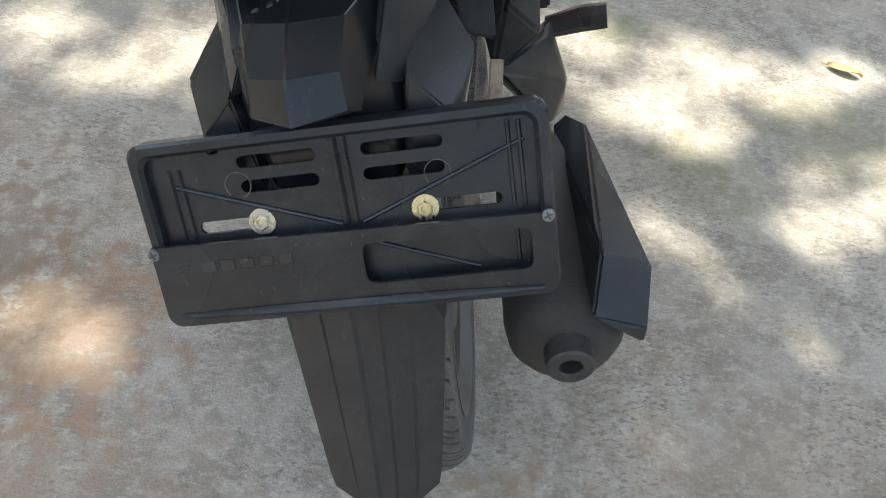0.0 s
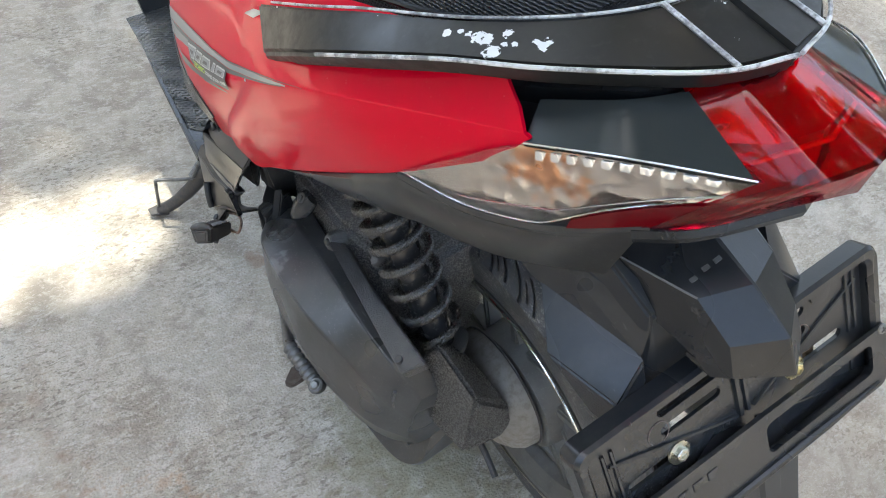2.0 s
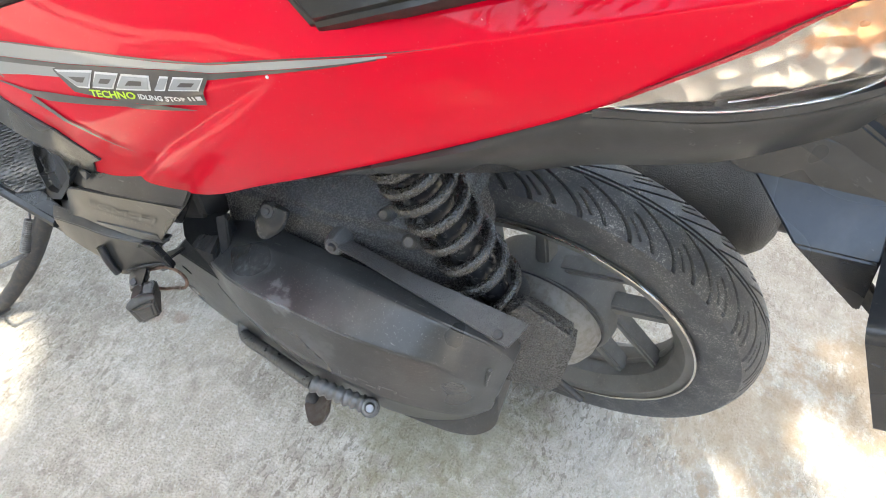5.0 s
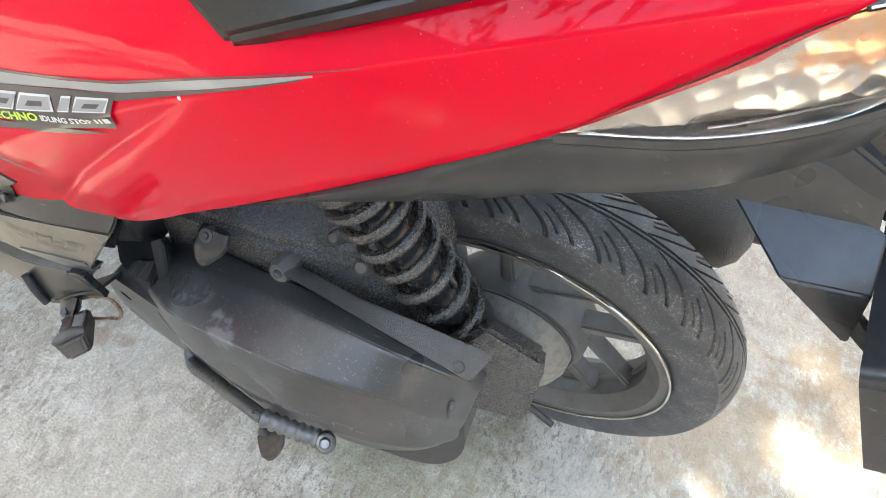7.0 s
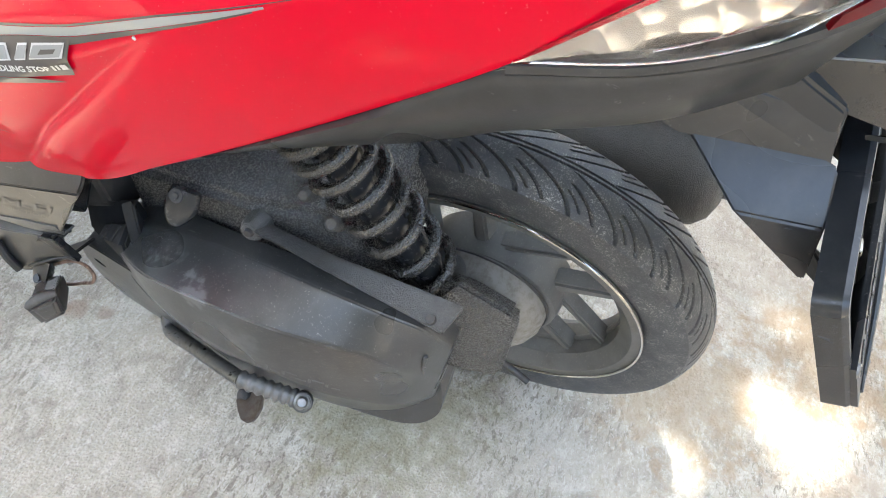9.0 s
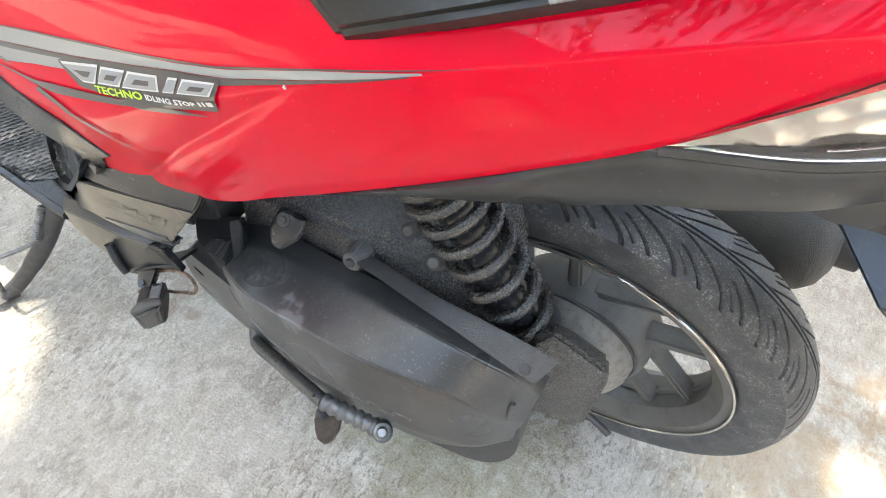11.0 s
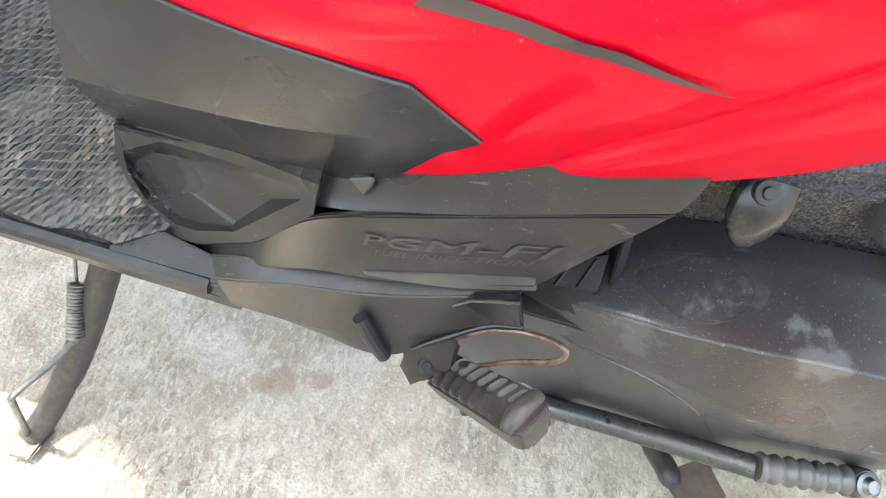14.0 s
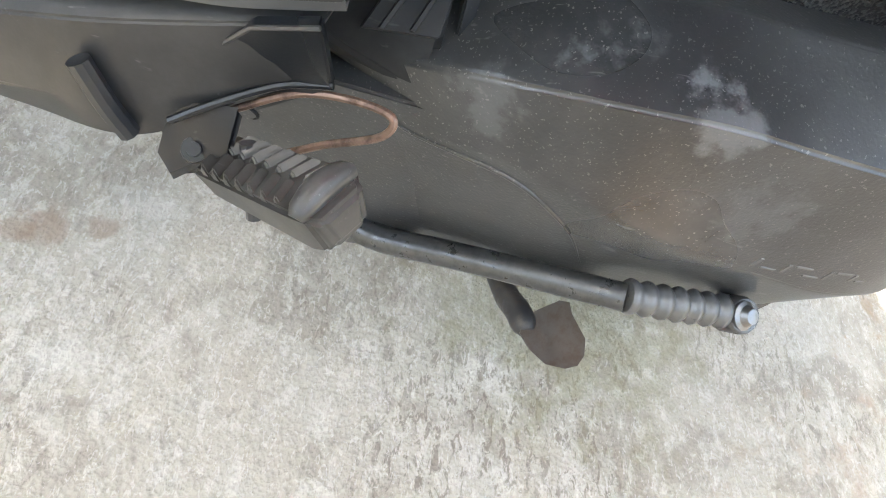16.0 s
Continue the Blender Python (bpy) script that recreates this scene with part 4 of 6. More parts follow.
film("upper_dark_line", -0.12, 0.33, line_through((-0.12, 0.1775), (-0.025, 0.1505), (0.067, 0.1243), (0.128, 0.1065), (0.179, 0.0921), (0.245, 0.0774), (0.33, 0.0560)),
     line_through((-0.12, 0.1780), (-0.025, 0.1515), (0.067, 0.1256), (0.128, 0.1078), (0.179, 0.0932), (0.245, 0.0783), (0.33, 0.0562)), STRIPE_DARK, left, 50, 0.0013)
film("lower_dark_line", -0.138, 0.30, line_through((-0.138, 0.1703), (-0.0849, 0.1527), (-0.0344, 0.1400), (0.012, 0.1286), (0.02, 0.1240), (0.065, 0.1135), (0.128, 0.0975), (0.179, 0.0838), (0.245, 0.0722), (0.30, 0.0610)),
     line_through((-0.138, 0.1707), (-0.0641, 0.1512), (0.0229, 0.1285), (0.0894, 0.1121), (0.1413, 0.0985), (0.1834, 0.0865), (0.245, 0.0735), (0.30, 0.0618)), STRIPE_DARK, left, 50, 0.0014)
film("dark_sweep", -0.1278, 0.1414, line_through((-0.1278, 0.1485), (-0.0835, 0.1325), (-0.0506, 0.1195), (-0.0278, 0.1122), (0.0342, 0.0991), (0.0804, 0.0892), (0.1414, 0.0680)),
     line_through((-0.1278, 0.1491), (-0.0835, 0.1345), (-0.0506, 0.1240), (-0.0230, 0.1182), (0.0365, 0.1037), (0.0823, 0.0925), (0.1192, 0.0806), (0.1414, 0.0686)), STRIPE_DARK, left, 40, 0.0013)
film("dark_wedge", -0.0628, 0.0144, line_through((-0.0628, 0.1183), (-0.0369, 0.1028), (-0.0126, 0.0819), (0.0144, 0.0500)), line_through((-0.0628, 0.1190), (-0.0524, 0.1204), (-0.0294, 0.1034), (-0.0083, 0.0852), (0.0144, 0.0504)), STRIPE_DARK, left, 24, 0.0015)

# the emblem: dark film with silver shapes and two small lines of writing
film("emblem_backing", 0.0068, 0.1793, line_through((0.0068, 0.1275), (0.0236, 0.1105), (0.0436, 0.1045), (0.1575, 0.0700), (0.1675, 0.0790), (0.1793, 0.0855)),
     line_through((0.0068, 0.1290), (0.0226, 0.1285), (0.0911, 0.1120), (0.1413, 0.0985), (0.1793, 0.0862)), STRIPE_DARK, left, 48, 0.0018, "dark emblem film")


def emblem_point(a, b):
    """a runs along the emblem, b across it; both in metres."""
    return 0.024 + a - 0.10 * b, 0.1165 - 0.232 * a + b


def emblem_shape(outline, material, out):
    bm = bmesh.new()
    f = bm.faces.new([bm.verts.new((a, b, 0)) for a, b in outline])
    bmesh.ops.triangulate(bm, faces=[f])
    bmesh.ops.subdivide_edges(bm, edges=bm.edges[:], cuts=2, use_grid_fill=True)
    for v in bm.verts:
        v.co = flank(*emblem_point(v.co.x, v.co.y), out)
    return bm


for shape in (((-0.0135, 0.0085), (0.0385, 0.0093), (0.0245, -0.0026), (0.0085, -0.0026)), ((0.0285, -0.0020), (0.0545, -0.0021), (0.0690, 0.0080), (0.0415, 0.0086)), ((0.0575, -0.0022), (0.0960, -0.0024), (0.1015, 0.0068), (0.0720, 0.0078)),
              ((0.0995, -0.0024), (0.1095, -0.0025), (0.1205, 0.0062), (0.1120, 0.0064)), ((0.1125, -0.0025), (0.1410, -0.0028), (0.1520, 0.0052), (0.1245, 0.0060))):
    ma, mb = sum(a for a, _ in shape) / 4, sum(b for _, b in shape) / 4
    glyph = part("emblem_shape", emblem_shape(shape, WHITE, 0.0022), WHITE, left, "silver emblem shape with a pale rim")
    mid = [((a - ma) * 0.92 + ma, (b - mb) * 0.78 + mb) for a, b in shape]
    part("shape_face", emblem_shape(mid, SILVER, 0.0026), SILVER, glyph)
    if max(a for a, _ in shape) - min(a for a, _ in shape) > 0.03:
        slit = [((a - ma) * 0.46 + ma + 0.001, (b - mb) * 0.30 + mb) for a, b in shape]
        part("shape_slit", emblem_shape(slit, STRIPE_DARK, 0.0029), STRIPE_DARK, glyph)
part("emblem_word", lettering("TECHNO", 0.0068, lambda u, v: flank(*emblem_point(0.0215 + u * 0.0545 + v * 0.0012, -0.0078 + v * 0.0047), 0.0025), True, bold=0.030), LIME, left, "lime green lettering")
part("emblem_word", lettering("IDLING STOP", 0.0050, lambda u, v: flank(*emblem_point(0.0785 + u * 0.0440 + v * 0.0010, -0.0076 - u * 0.0026 + v * 0.0034), 0.0025), True, bold=0.035), WHITE, left, "small white lettering")
for k in range(3):
    a = 0.1245 + 0.0034 * k
    part("emblem_dash", emblem_shape([(a, -0.0104), (a + 0.0018 + 0.003 * (k == 2), -0.0104), (a + 0.0040 + 0.003 * (k == 2), -0.0066), (a + 0.0022, -0.0066)], WHITE, 0.0025), WHITE, left)
film("maker_mark", 0.1996, 0.2388, line_through((0.1996, 0.1205), (0.222, 0.1136), (0.2388, 0.1133)), line_through((0.1996, 0.1213), (0.2154, 0.1203), (0.2388, 0.1138)), SILVER, left, 12, 0.0009, "small silver mark")
part("paint_chip", lathe([(-0.001, 0.0), (-0.0004, 0.0011), (0.002, 0.0013)], along(flank(0.2254, 0.0736), flank(0.2254, 0.0736) + Vector((0.05, 0, 0))), 8), WHITE, left)

# ---- black skirt under the flank and the lamp, back to the tail ----
def skirt_rows(sign):
    top = spline([*(flank(q, side_row(q)[0], -0.002) for q in (0.06, 0.13, 0.21, 0.29, 0.35)), *V((-0.130, 0.008, 0.484), (-0.115, -0.046, 0.500), (-0.092, -0.093, 0.519), (-0.064, -0.128, 0.541))], 48)
    foot = spline([*(flank(q, side_row(q)[0], -0.006) + Vector((0.004, 0, -0.008)) for q in (0.06, 0.13)), *V((-0.149, 0.150, 0.349), (-0.141, 0.100, 0.377), (-0.128, 0.052, 0.396), (-0.117, 0.006, 0.424), (-0.107, -0.030, 0.438), (-0.095, -0.066, 0.455), (-0.060, -0.112, 0.470))], 48)
    rows = []
    for i, (a, b) in enumerate(zip(top, foot)):
        w = i / 47
        swell = Vector((-0.008 - 0.004 * w, -0.004 * w, 0.001)) * math.sin(math.pi * w)
        row = [a, a.lerp(b, 0.12) + 0.7 * swell, a.lerp(b, 0.45) + swell, a.lerp(b, 0.85) + 0.5 * swell, b, b + Vector((0.045 - 0.035 * w, 0.004, 0.012))]
        rows.append([Vector((p.x * -sign, p.y, p.z)) for p in row])
    return rows


for sign in (-1, 1):
    part("under_skirt", sheet(skirt_rows(sign), 0.003), BLACK_SOFT, scooter, "satin black skirt under the red panel", 60)

# ---- seat ----
rows = []
for i in range(61):
    s = -0.15 + 0.640 * i / 60
    e = flank(s, side_row(s)[4])
    end = math.sqrt(max(0.02, 1 - max(0.0, (s - 0.405) / 0.085) ** 2))
    w = (e.x + 0.010) * end
    lift = (0.044 + 0.016 * math.sin(math.pi * min(1, i / 36))) * (0.3 + 0.7 * end)
    upv = Vector((0, 0.30, 0.95)).normalized()
    prof = [(1.0, -0.012), (1.04, 0.004), (1.05, 0.016), (0.98, 0.030), (0.86, 0.70 * lift), (0.66, 0.92 * lift), (0.35, lift), (0.0, lift)]
    row = [Vector((w * a, e.y, e.z)) + upv * b for a, b in prof]
    row += [Vector((-p.x, p.y, p.z)) for p in reversed(row[:-1])]
    rows.append(row)
bm = sheet(rows, closed=True)
flat_map = bm.loops.layers.uv.new("map")
place = {}
for i, row in enumerate(rows):
    run = 0.0
    for j, p in enumerate(row):
        run += (p - row[j - 1]).length if j else 0.0
        place[tuple(round(c, 5) for c in p)] = (0.640 * i / 60, run - sum((b - a).length for a, b in zip(row, row[1:])) / 2)
for f in bm.faces:
    for corner in f.loops:
        corner[flat_map].uv = place.get(tuple(round(c, 5) for c in corner.vert.co), (0, 0))
seat = part("seat", bm, SEAT, scooter, "long black seat of embossed vinyl", 60)
part("seat_piping", tube([Vector((r[1].x * 1.005, r[1].y, r[1].z)) for r in rows], 0.0022, 8), BLACK, seat)

# ---- grab rail round the tail ----
OUTER = V((-0.1620, 0.1545, 0.4935), (-0.1555, 0.0915, 0.5365), (-0.1402, 0.0357, 0.5690), (-0.1158, -0.0206, 0.5972), (-0.0859, -0.0643, 0.6101), (-0.0360, -0.1120, 0.6205), (0.0, -0.1260, 0.6235))
INNER = V((-0.1445, 0.2004, 0.5002), (-0.1329, 0.1153, 0.5463), (-0.1200, 0.0621, 0.5737), (-0.0942, 0.0014, 0.5973), (-0.0589, -0.0394, 0.6100), (-0.0288, -0.0665, 0.6220), (0.0, -0.0740, 0.6260))
outer, inner = spline(OUTER, 40), spline(INNER, 40)


def rail_rows(sign):
    rows = []
    for a, b in zip(outer, inner):
        r = [a, b, b + Vector((0.010, 0.004, -0.020)), a + Vector((0.022, 0.010, -0.024)), a + Vector((0.004, 0.001, -0.013))]
        rows.append([Vector((p.x * -sign, p.y, p.z)) for p in r])
    return rows


for sign in (-1, 1):
    rail = part("grab_rail", rounded(sheet(rail_rows(sign), closed=True), 0.003, 2), RAIL, scooter, "black lacquered grab rail scratched to bare metal")
    for edge, lift in ((outer, Vector((-0.0012, -0.0004, 0.0004))), (inner, Vector((0, 0, 0.0008)))):
        path = [Vector(((p + lift).x * -sign, (p + lift).y, (p + lift).z)) for p in edge]
        part("worn_edge", tube(path[9 if edge is outer else 2:], 0.0012 if edge is outer else 0.0009, 6), EDGE, rail, "edge worn to bright metal")
    cross = [Vector((p.x * -sign, p.y, p.z + 0.0006)) for p in spline([inner[33], inner[33].lerp(outer[34], 0.5), outer[34]], 8)]
    part("worn_edge", tube(cross, 0.0014, 6), EDGE, rail, "edge worn to bright metal")
    for w in (0.12, 0.45, 0.72):
        k = int(w * 39)
        p = (outer[k] + inner[k]) / 2 + Vector((0.014, 0.0, -0.012))
        q = p + Vector((0.022, 0.012, -0.045))
        part("rail_bracket", hull([Vector((v.x * -sign, v.y + dy, v.z)) for v in (p, q, p + Vector((0.02, 0, 0)), q + Vector((0.02, 0, 0))) for dy in (-0.016, 0.016)], 0.003), DARK, rail)

# ---- tail lamp ----
RED_STRIP = Mat("deep_red_strip", (0.11, 0.001, 0.004), 0.12, Specular_IOR_Level=0.2).m
lamp = tagged(new("tail_lamp"), "")
lamp.parent = scooter
T, I, K, F, B = (Vector(p) for p in ((-0.045, -0.158, 0.597), (-0.036, -0.104, 0.602), (-0.099, -0.066, 0.567), (-0.131, 0.011, 0.487), (-0.062, -0.130, 0.546)))
low_l = spline([F, Vector((-0.116, -0.045, 0.503)), Vector((-0.093, -0.092, 0.523)), B], 22)
ridge_l = spline([F + Vector((0, 0, 0.002)), Vector((-0.118, -0.030, 0.532)), K, Vector((-0.078, -0.112, 0.588)), T], 22)


def mir(rows, sign):
    return [[Vector((p.x * -sign, p.y, p.z)) for p in row] for row in rows]


for sign in (-1, 1):
    split = [a.lerp(b, 0.55 * max(0.0, (i / 21 - 0.64) / 0.36) ** 0.9) for i, (a, b) in enumerate(zip(low_l, ridge_l))]
    out_row = [a.lerp(b, 0.5) + Vector((-0.006, -0.008, -0.002)) * math.sin(math.pi * i / 21) for i, (a, b) in enumerate(zip(split, ridge_l))]
    part("indicator_lens", sheet(mir([split, out_row, ridge_l], sign), 0.002), CLEAR, lamp, "clear indicator lens", 80)
    strip = [[p + Vector((-0.001, -0.001, 0)) for p in row[15:]] for row in (low_l, split)]
    part("red_strip", sheet(mir(strip, sign), 0.003), RED_STRIP, lamp, "red strip under the clear lens")
    fine_low, fine_top = spline([low_l[k] for k in range(0, 22, 3)], 57), spline([ridge_l[k] for k in range(0, 22, 3)], 57)
    back = []
    for v in (0.02, 0.25, 0.5, 0.75, 0.98):
        row = []
        for i in range(57):
            w = i / 56
            fold = 0.0005 * (i % 2) * math.sin(math.pi * w) ** 0.5
            row.append(fine_low[i].lerp(fine_top[i], v) + Vector((0.005, 0.005, 0.002)) * math.sin(math.pi * w) ** 0.7 + Vector((0.7, 0.6, 0.2)) * fold)
        back.append(row)
    part("reflector", sheet(mir(back, sign)), REFLECTOR, lamp, "ribbed silver reflector with the bulb's amber glow painted on", 60)
    bulb = Vector((-0.087 * -sign, -0.072, 0.552))
    part("indicator_bulb", lathe([(-0.006, 0.0), (-0.004, 0.003), (0.0, 0.0045), (0.005, 0.0035), (0.007, 0.0)], Matrix.Translation(bulb), 14), AMBER, lamp, "amber bulb behind the lens")
    top_in = spline([K + Vector((0.018, 0.012, 0.012)), Vector((-0.060, -0.088, 0.596)), I], 12)
    top_out = spline([K, Vector((-0.078, -0.112, 0.588)), T], 12)
    part("lens_top", sheet(mir([top_out, top_in], sign), 0.002), SMOKED, lamp, "smoked dark upper face of the lens")
    line = spline([K, Vector((-0.078, -0.112, 0.588)), T], 61)
    for k in range(10):  # bright scalloped facets under the smoked face
        a, b = line[4 + 5 * k], line[8 + 5 * k]
        d = (b - a) * 0.5
        m = (a + b) / 2 + Vector((-0.001, -0.001, -0.0012))
        low = Vector((-0.0022, -0.0022, -0.0042)) * (1.0 - 0.04 * k)
        tooth = hull([Vector((p.x * -sign, p.y, p.z)) for p in (m - d, m + d, m - d * 0.7 + low, m + d * 0.7 + low, m + Vector((-0.0012, -0.0012, 0.0012)), m + low * 0.6 + Vector((0.004, 0.004, 0)))], 0.0004, segments=1)
        part("ridge_facet", tooth, FACET, lamp, "bright scalloped facet of the lens" if k == 0 else "")
    part("lens_edge", tube(mir([[p + Vector((0.0, 0.0, 0.0012)) for p in line]], sign)[0], 0.0006, 6), FACET, lamp, "pale lens edge")
    mid_line = [a.lerp(b, 0.36) + Vector((-0.004, -0.005, -0.001)) * math.sin(math.pi * i / 21) for i, (a, b) in enumerate(zip(split, ridge_l))]
    part("lens_rib_line", tube(mir([mid_line[6:]], sign)[0], 0.0008, 6), FACET, lamp)
    part("lamp_bottom_trim", tube(mir([[p + Vector((0.002, 0.002, -0.005)) for p in low_l]], sign)[0], 0.0045, 8), BLACK_SOFT, lamp, "black trim under the lens")


def full(points):
    """A curve across the bike from its left half."""
    return points + [Vector((-p.x, p.y, p.z)) for p in reversed(points[:-1])]


red_low = full(spline([Vector((-0.066, -0.126, 0.540)), Vector((-0.046, -0.147, 0.551)), Vector((0, -0.166, 0.560))], 12))
red_mid = full(spline([B + Vector((0.0, -0.001, 0.010)), Vector((-0.047, -0.158, 0.575)), Vector((0, -0.181, 0.585))], 12))
red_ridge = full(spline([T, Vector((-0.025, -0.175, 0.602)), Vector((0, -0.181, 0.604))], 12))
red_top = full(spline([I, Vector((-0.020, -0.106, 0.611)), Vector((0, -0.108, 0.614))], 12))
lens = part("brake_lens", sheet([red_low, red_mid, red_ridge, red_top], 0.003), RED_LENS, lamp, "red tail lamp lens", 80)
inside = [[Vector((p.x * 0.86, p.y + d, p.z - 0.004)) for p in row] for row, d in ((red_low, 0.014), (red_mid, 0.022), (red_ridge, 0.028), (red_top, 0.012))]
part("lamp_back", sheet(inside, 0.002), REFLECTOR_RED, lamp, "red-lit reflector")
# thin bars whose pale red colour paints the bright lines in the lens
for a, b in (((-0.040, -0.144, 0.590), (0.000, -0.158, 0.598)), ((0.000, -0.158, 0.598), (0.040, -0.144, 0.590)), ((-0.034, -0.126, 0.596), (0.034, -0.126, 0.596))):
    part("lens_glow", tube([a, b], 0.0014, 6), RED_GLOW_LINE, lens)
part("lamp_trim", tube([p + Vector((0, 0.003, -0.006)) for p in red_low], 0.0055, 8), SHINE, lamp, "gloss black trim under the lamp")
part("lamp_housing", hull(V((-0.095, -0.040, 0.545), (-0.050, -0.100, 0.590), (-0.040, -0.130, 0.545), (0, -0.145, 0.560), (-0.110, 0.02, 0.500), (-0.06, -0.05, 0.50), (-0.05, 0.02, 0.58), (0, -0.10, 0.602)), 0.003, True), DARK, lamp)

part("tail_cowl", hull(V((-0.088, -0.030, 0.575), (-0.105, 0.05, 0.560), (-0.050, -0.096, 0.606), (0, -0.104, 0.612), (-0.095, 0.05, 0.50), (-0.04, -0.09, 0.55), (0, 0.05, 0.60)), 0.004, True), SHINE, scooter, "gloss black tail cover under the rail")

# ---- rear fender with its cowl, wings and mud flap ----
fender = part("rear_fender", hull(V((-0.062, -0.050, 0.500), (-0.048, -0.146, 0.455), (-0.052, -0.160, 0.405), (-0.075, -0.070, 0.435), (-0.066, -0.140, 0.385), (-0.040, -0.185, 0.350), (-0.05, -0.05, 0.42), (0, -0.03, 0.50)), 0.002, True), BLACK, scooter, "faceted black plastic rear fender")
COWL = [  # left half, top to bottom: outer side, shoulder and middle
    V((-0.068, -0.060, 0.480), (-0.066, -0.086, 0.524), (0, -0.122, 0.545)),
    V((-0.058, -0.078, 0.445), (-0.054, -0.088, 0.472), (0, -0.126, 0.495)),
    V((-0.046, -0.140, 0.452), (-0.031, -0.157, 0.480), (0, -0.169, 0.486)),
    V((-0.037, -0.176, 0.444), (-0.027, -0.187, 0.464), (0, -0.203, 0.474)),
    V((-0.034, -0.190, 0.436), (-0.029, -0.200, 0.446), (0, -0.219, 0.453)),
    V((-0.032, -0.170, 0.428), (-0.028, -0.186, 0.432), (0, -0.194, 0.432)),
]
part("tail_underside", hull([p + Vector((0, 0.006, -0.009)) for p in red_low[:12]] + V((-0.068, -0.116, 0.536), (-0.062, -0.094, 0.476), (-0.090, -0.078, 0.508), (-0.080, -0.066, 0.468), (-0.050, -0.070, 0.500), (0, -0.156, 0.552), (0, -0.120, 0.500)), 0.002, True), BLACK, fender, "black panel under the tail lamp")
cowl = part("fender_cowl", rounded(sheet([row[:2] + [row[1].lerp(row[2], 0.97), Vector((-row[1].lerp(row[2], 0.97).x, *row[1].lerp(row[2], 0.97)[1:]))] + [Vector((-p.x, p.y, p.z)) for p in reversed(row[:2])] for row in COWL], 0.003), 0.0012, 2, 10), SHINE, fender, "satin black cowl with crisp facets", 14)
part("fender_filler", hull(V((0.082, -0.079, 0.441), (0.071, -0.068, 0.500), (0.064, -0.060, 0.482), (0.064, -0.088, 0.515), (0.047, -0.139, 0.450), (0.040, -0.172, 0.440), (0.057, -0.160, 0.428), (0.080, -0.100, 0.425), (0.070, -0.05, 0.45)), 0.002), BLACK, fender, "smooth black panel beside the cowl")
# grey for the ridge line: light wear plus a painted edge highlight
RUBBED_GLINT = plastic("rubbed_glint_edge", tone=0.16, rough=0.4, dust=0.4, tint=(1.0, 1.0, 1.0))
for sign in (-1, 1):
    ridge = spline([Vector((p.x * -sign * 0.985, p.y, p.z - 0.0002)) for p in (COWL[1][1], COWL[1][1].lerp(COWL[2][1], 0.5), COWL[2][1])], 9)
    part("ridge_edge", tube(ridge, 0.0007, 6), RUBBED_GLINT, cowl, "ridge rubbed pale, its edge highlight painted in")
bm = bmesh.new()
bm.from_mesh(cowl.data)
COWL_SKIN = BVHTree.FromBMesh(bm)
bm.free()
for k in range(3):
    p = COWL_SKIN.find_nearest(Vector((-0.025 + 0.0085 * k, -0.146, 0.486 + 0.0015 * k)))
    up = p[1]
    flat = (Vector((1, 0, 0)) - up * up.x).normalized()
    turn = Matrix((flat, up.cross(flat), up)).transposed().to_4x4()
    part("cowl_mark", block((0.0046, 0.0030, 0.0014), Matrix.Translation(p[0]) @ turn, 0.0002, 1), Mat("grey_raised_mark", (0.085, 0.085, 0.085), 0.4).m, fender)
for sign in (-1, 1):
    wing = V((-0.079, -0.078, 0.434), (-0.1005, -0.118, 0.414), (-0.081, -0.170, 0.405), (-0.057, -0.160, 0.428), (-0.050, -0.100, 0.440), (-0.060, -0.125, 0.385), (-0.090, -0.138, 0.392), (-0.078, -0.190, 0.348), (-0.058, -0.184, 0.372), (-0.048, -0.182, 0.360))
    side = V((-0.073, -0.066, 0.466), (-0.055, -0.081, 0.467), (-0.045, -0.147, 0.449), (-0.082, -0.074, 0.432), (-0.057, -0.157, 0.426), (-0.045, -0.060, 0.450), (-0.035, -0.140, 0.420), (-0.088, -0.042, 0.446))
    part("fender_side", hull([Vector((p.x * -sign, p.y, p.z)) for p in side], 0.0012), BLACK, fender, "faceted side of the rear fender", 14)
    flare = V((0.093, -0.159, 0.407)) if sign > 0 else []  # the right wing sits a little higher
    part("fender_wing", hull(flare + [Vector((p.x * -sign, p.y, p.z)) + max(0, sign) * Vector((0.0025, 0.0, 0.008)) for p in wing], 0.0015), BLACK, fender, "faceted side wing")
    stay = V((-0.064, -0.160, 0.385), (-0.062, -0.206, 0.345), (-0.040, -0.210, 0.330), (-0.045, -0.150, 0.350), (-0.060, -0.225, 0.315), (-0.056, -0.16, 0.37))
    part("plate_stay", hull([Vector((p.x * -sign, p.y, p.z)) for p in stay], 0.002), DARK, fender)
rows = []
for i in range(15):
    w = i / 14
    cy, cz = -0.226 - 0.112 * w, 0.325 - 0.160 * w - 0.006 * math.sin(math.pi * w)
    half = 0.062 - 0.020 * w ** 1.2
    cut = 1.0 if w < 0.9 else 1.0 - 0.35 * ((w - 0.9) / 0.1) ** 2
    prof = [(-1.0, 0.014), (-0.97, 0.0), (-0.55, -0.003), (-0.50, -0.008), (-0.16, -0.010), (-0.10, -0.006), (0.16, -0.006), (0.22, -0.010), (0.52, -0.008), (0.58, -0.003), (0.97, 0.0), (1.0, 0.014)]
    rows.append([Vector((0.011 + half * cut * a, cy + b, cz + b * 0.5)) for a, b in prof])
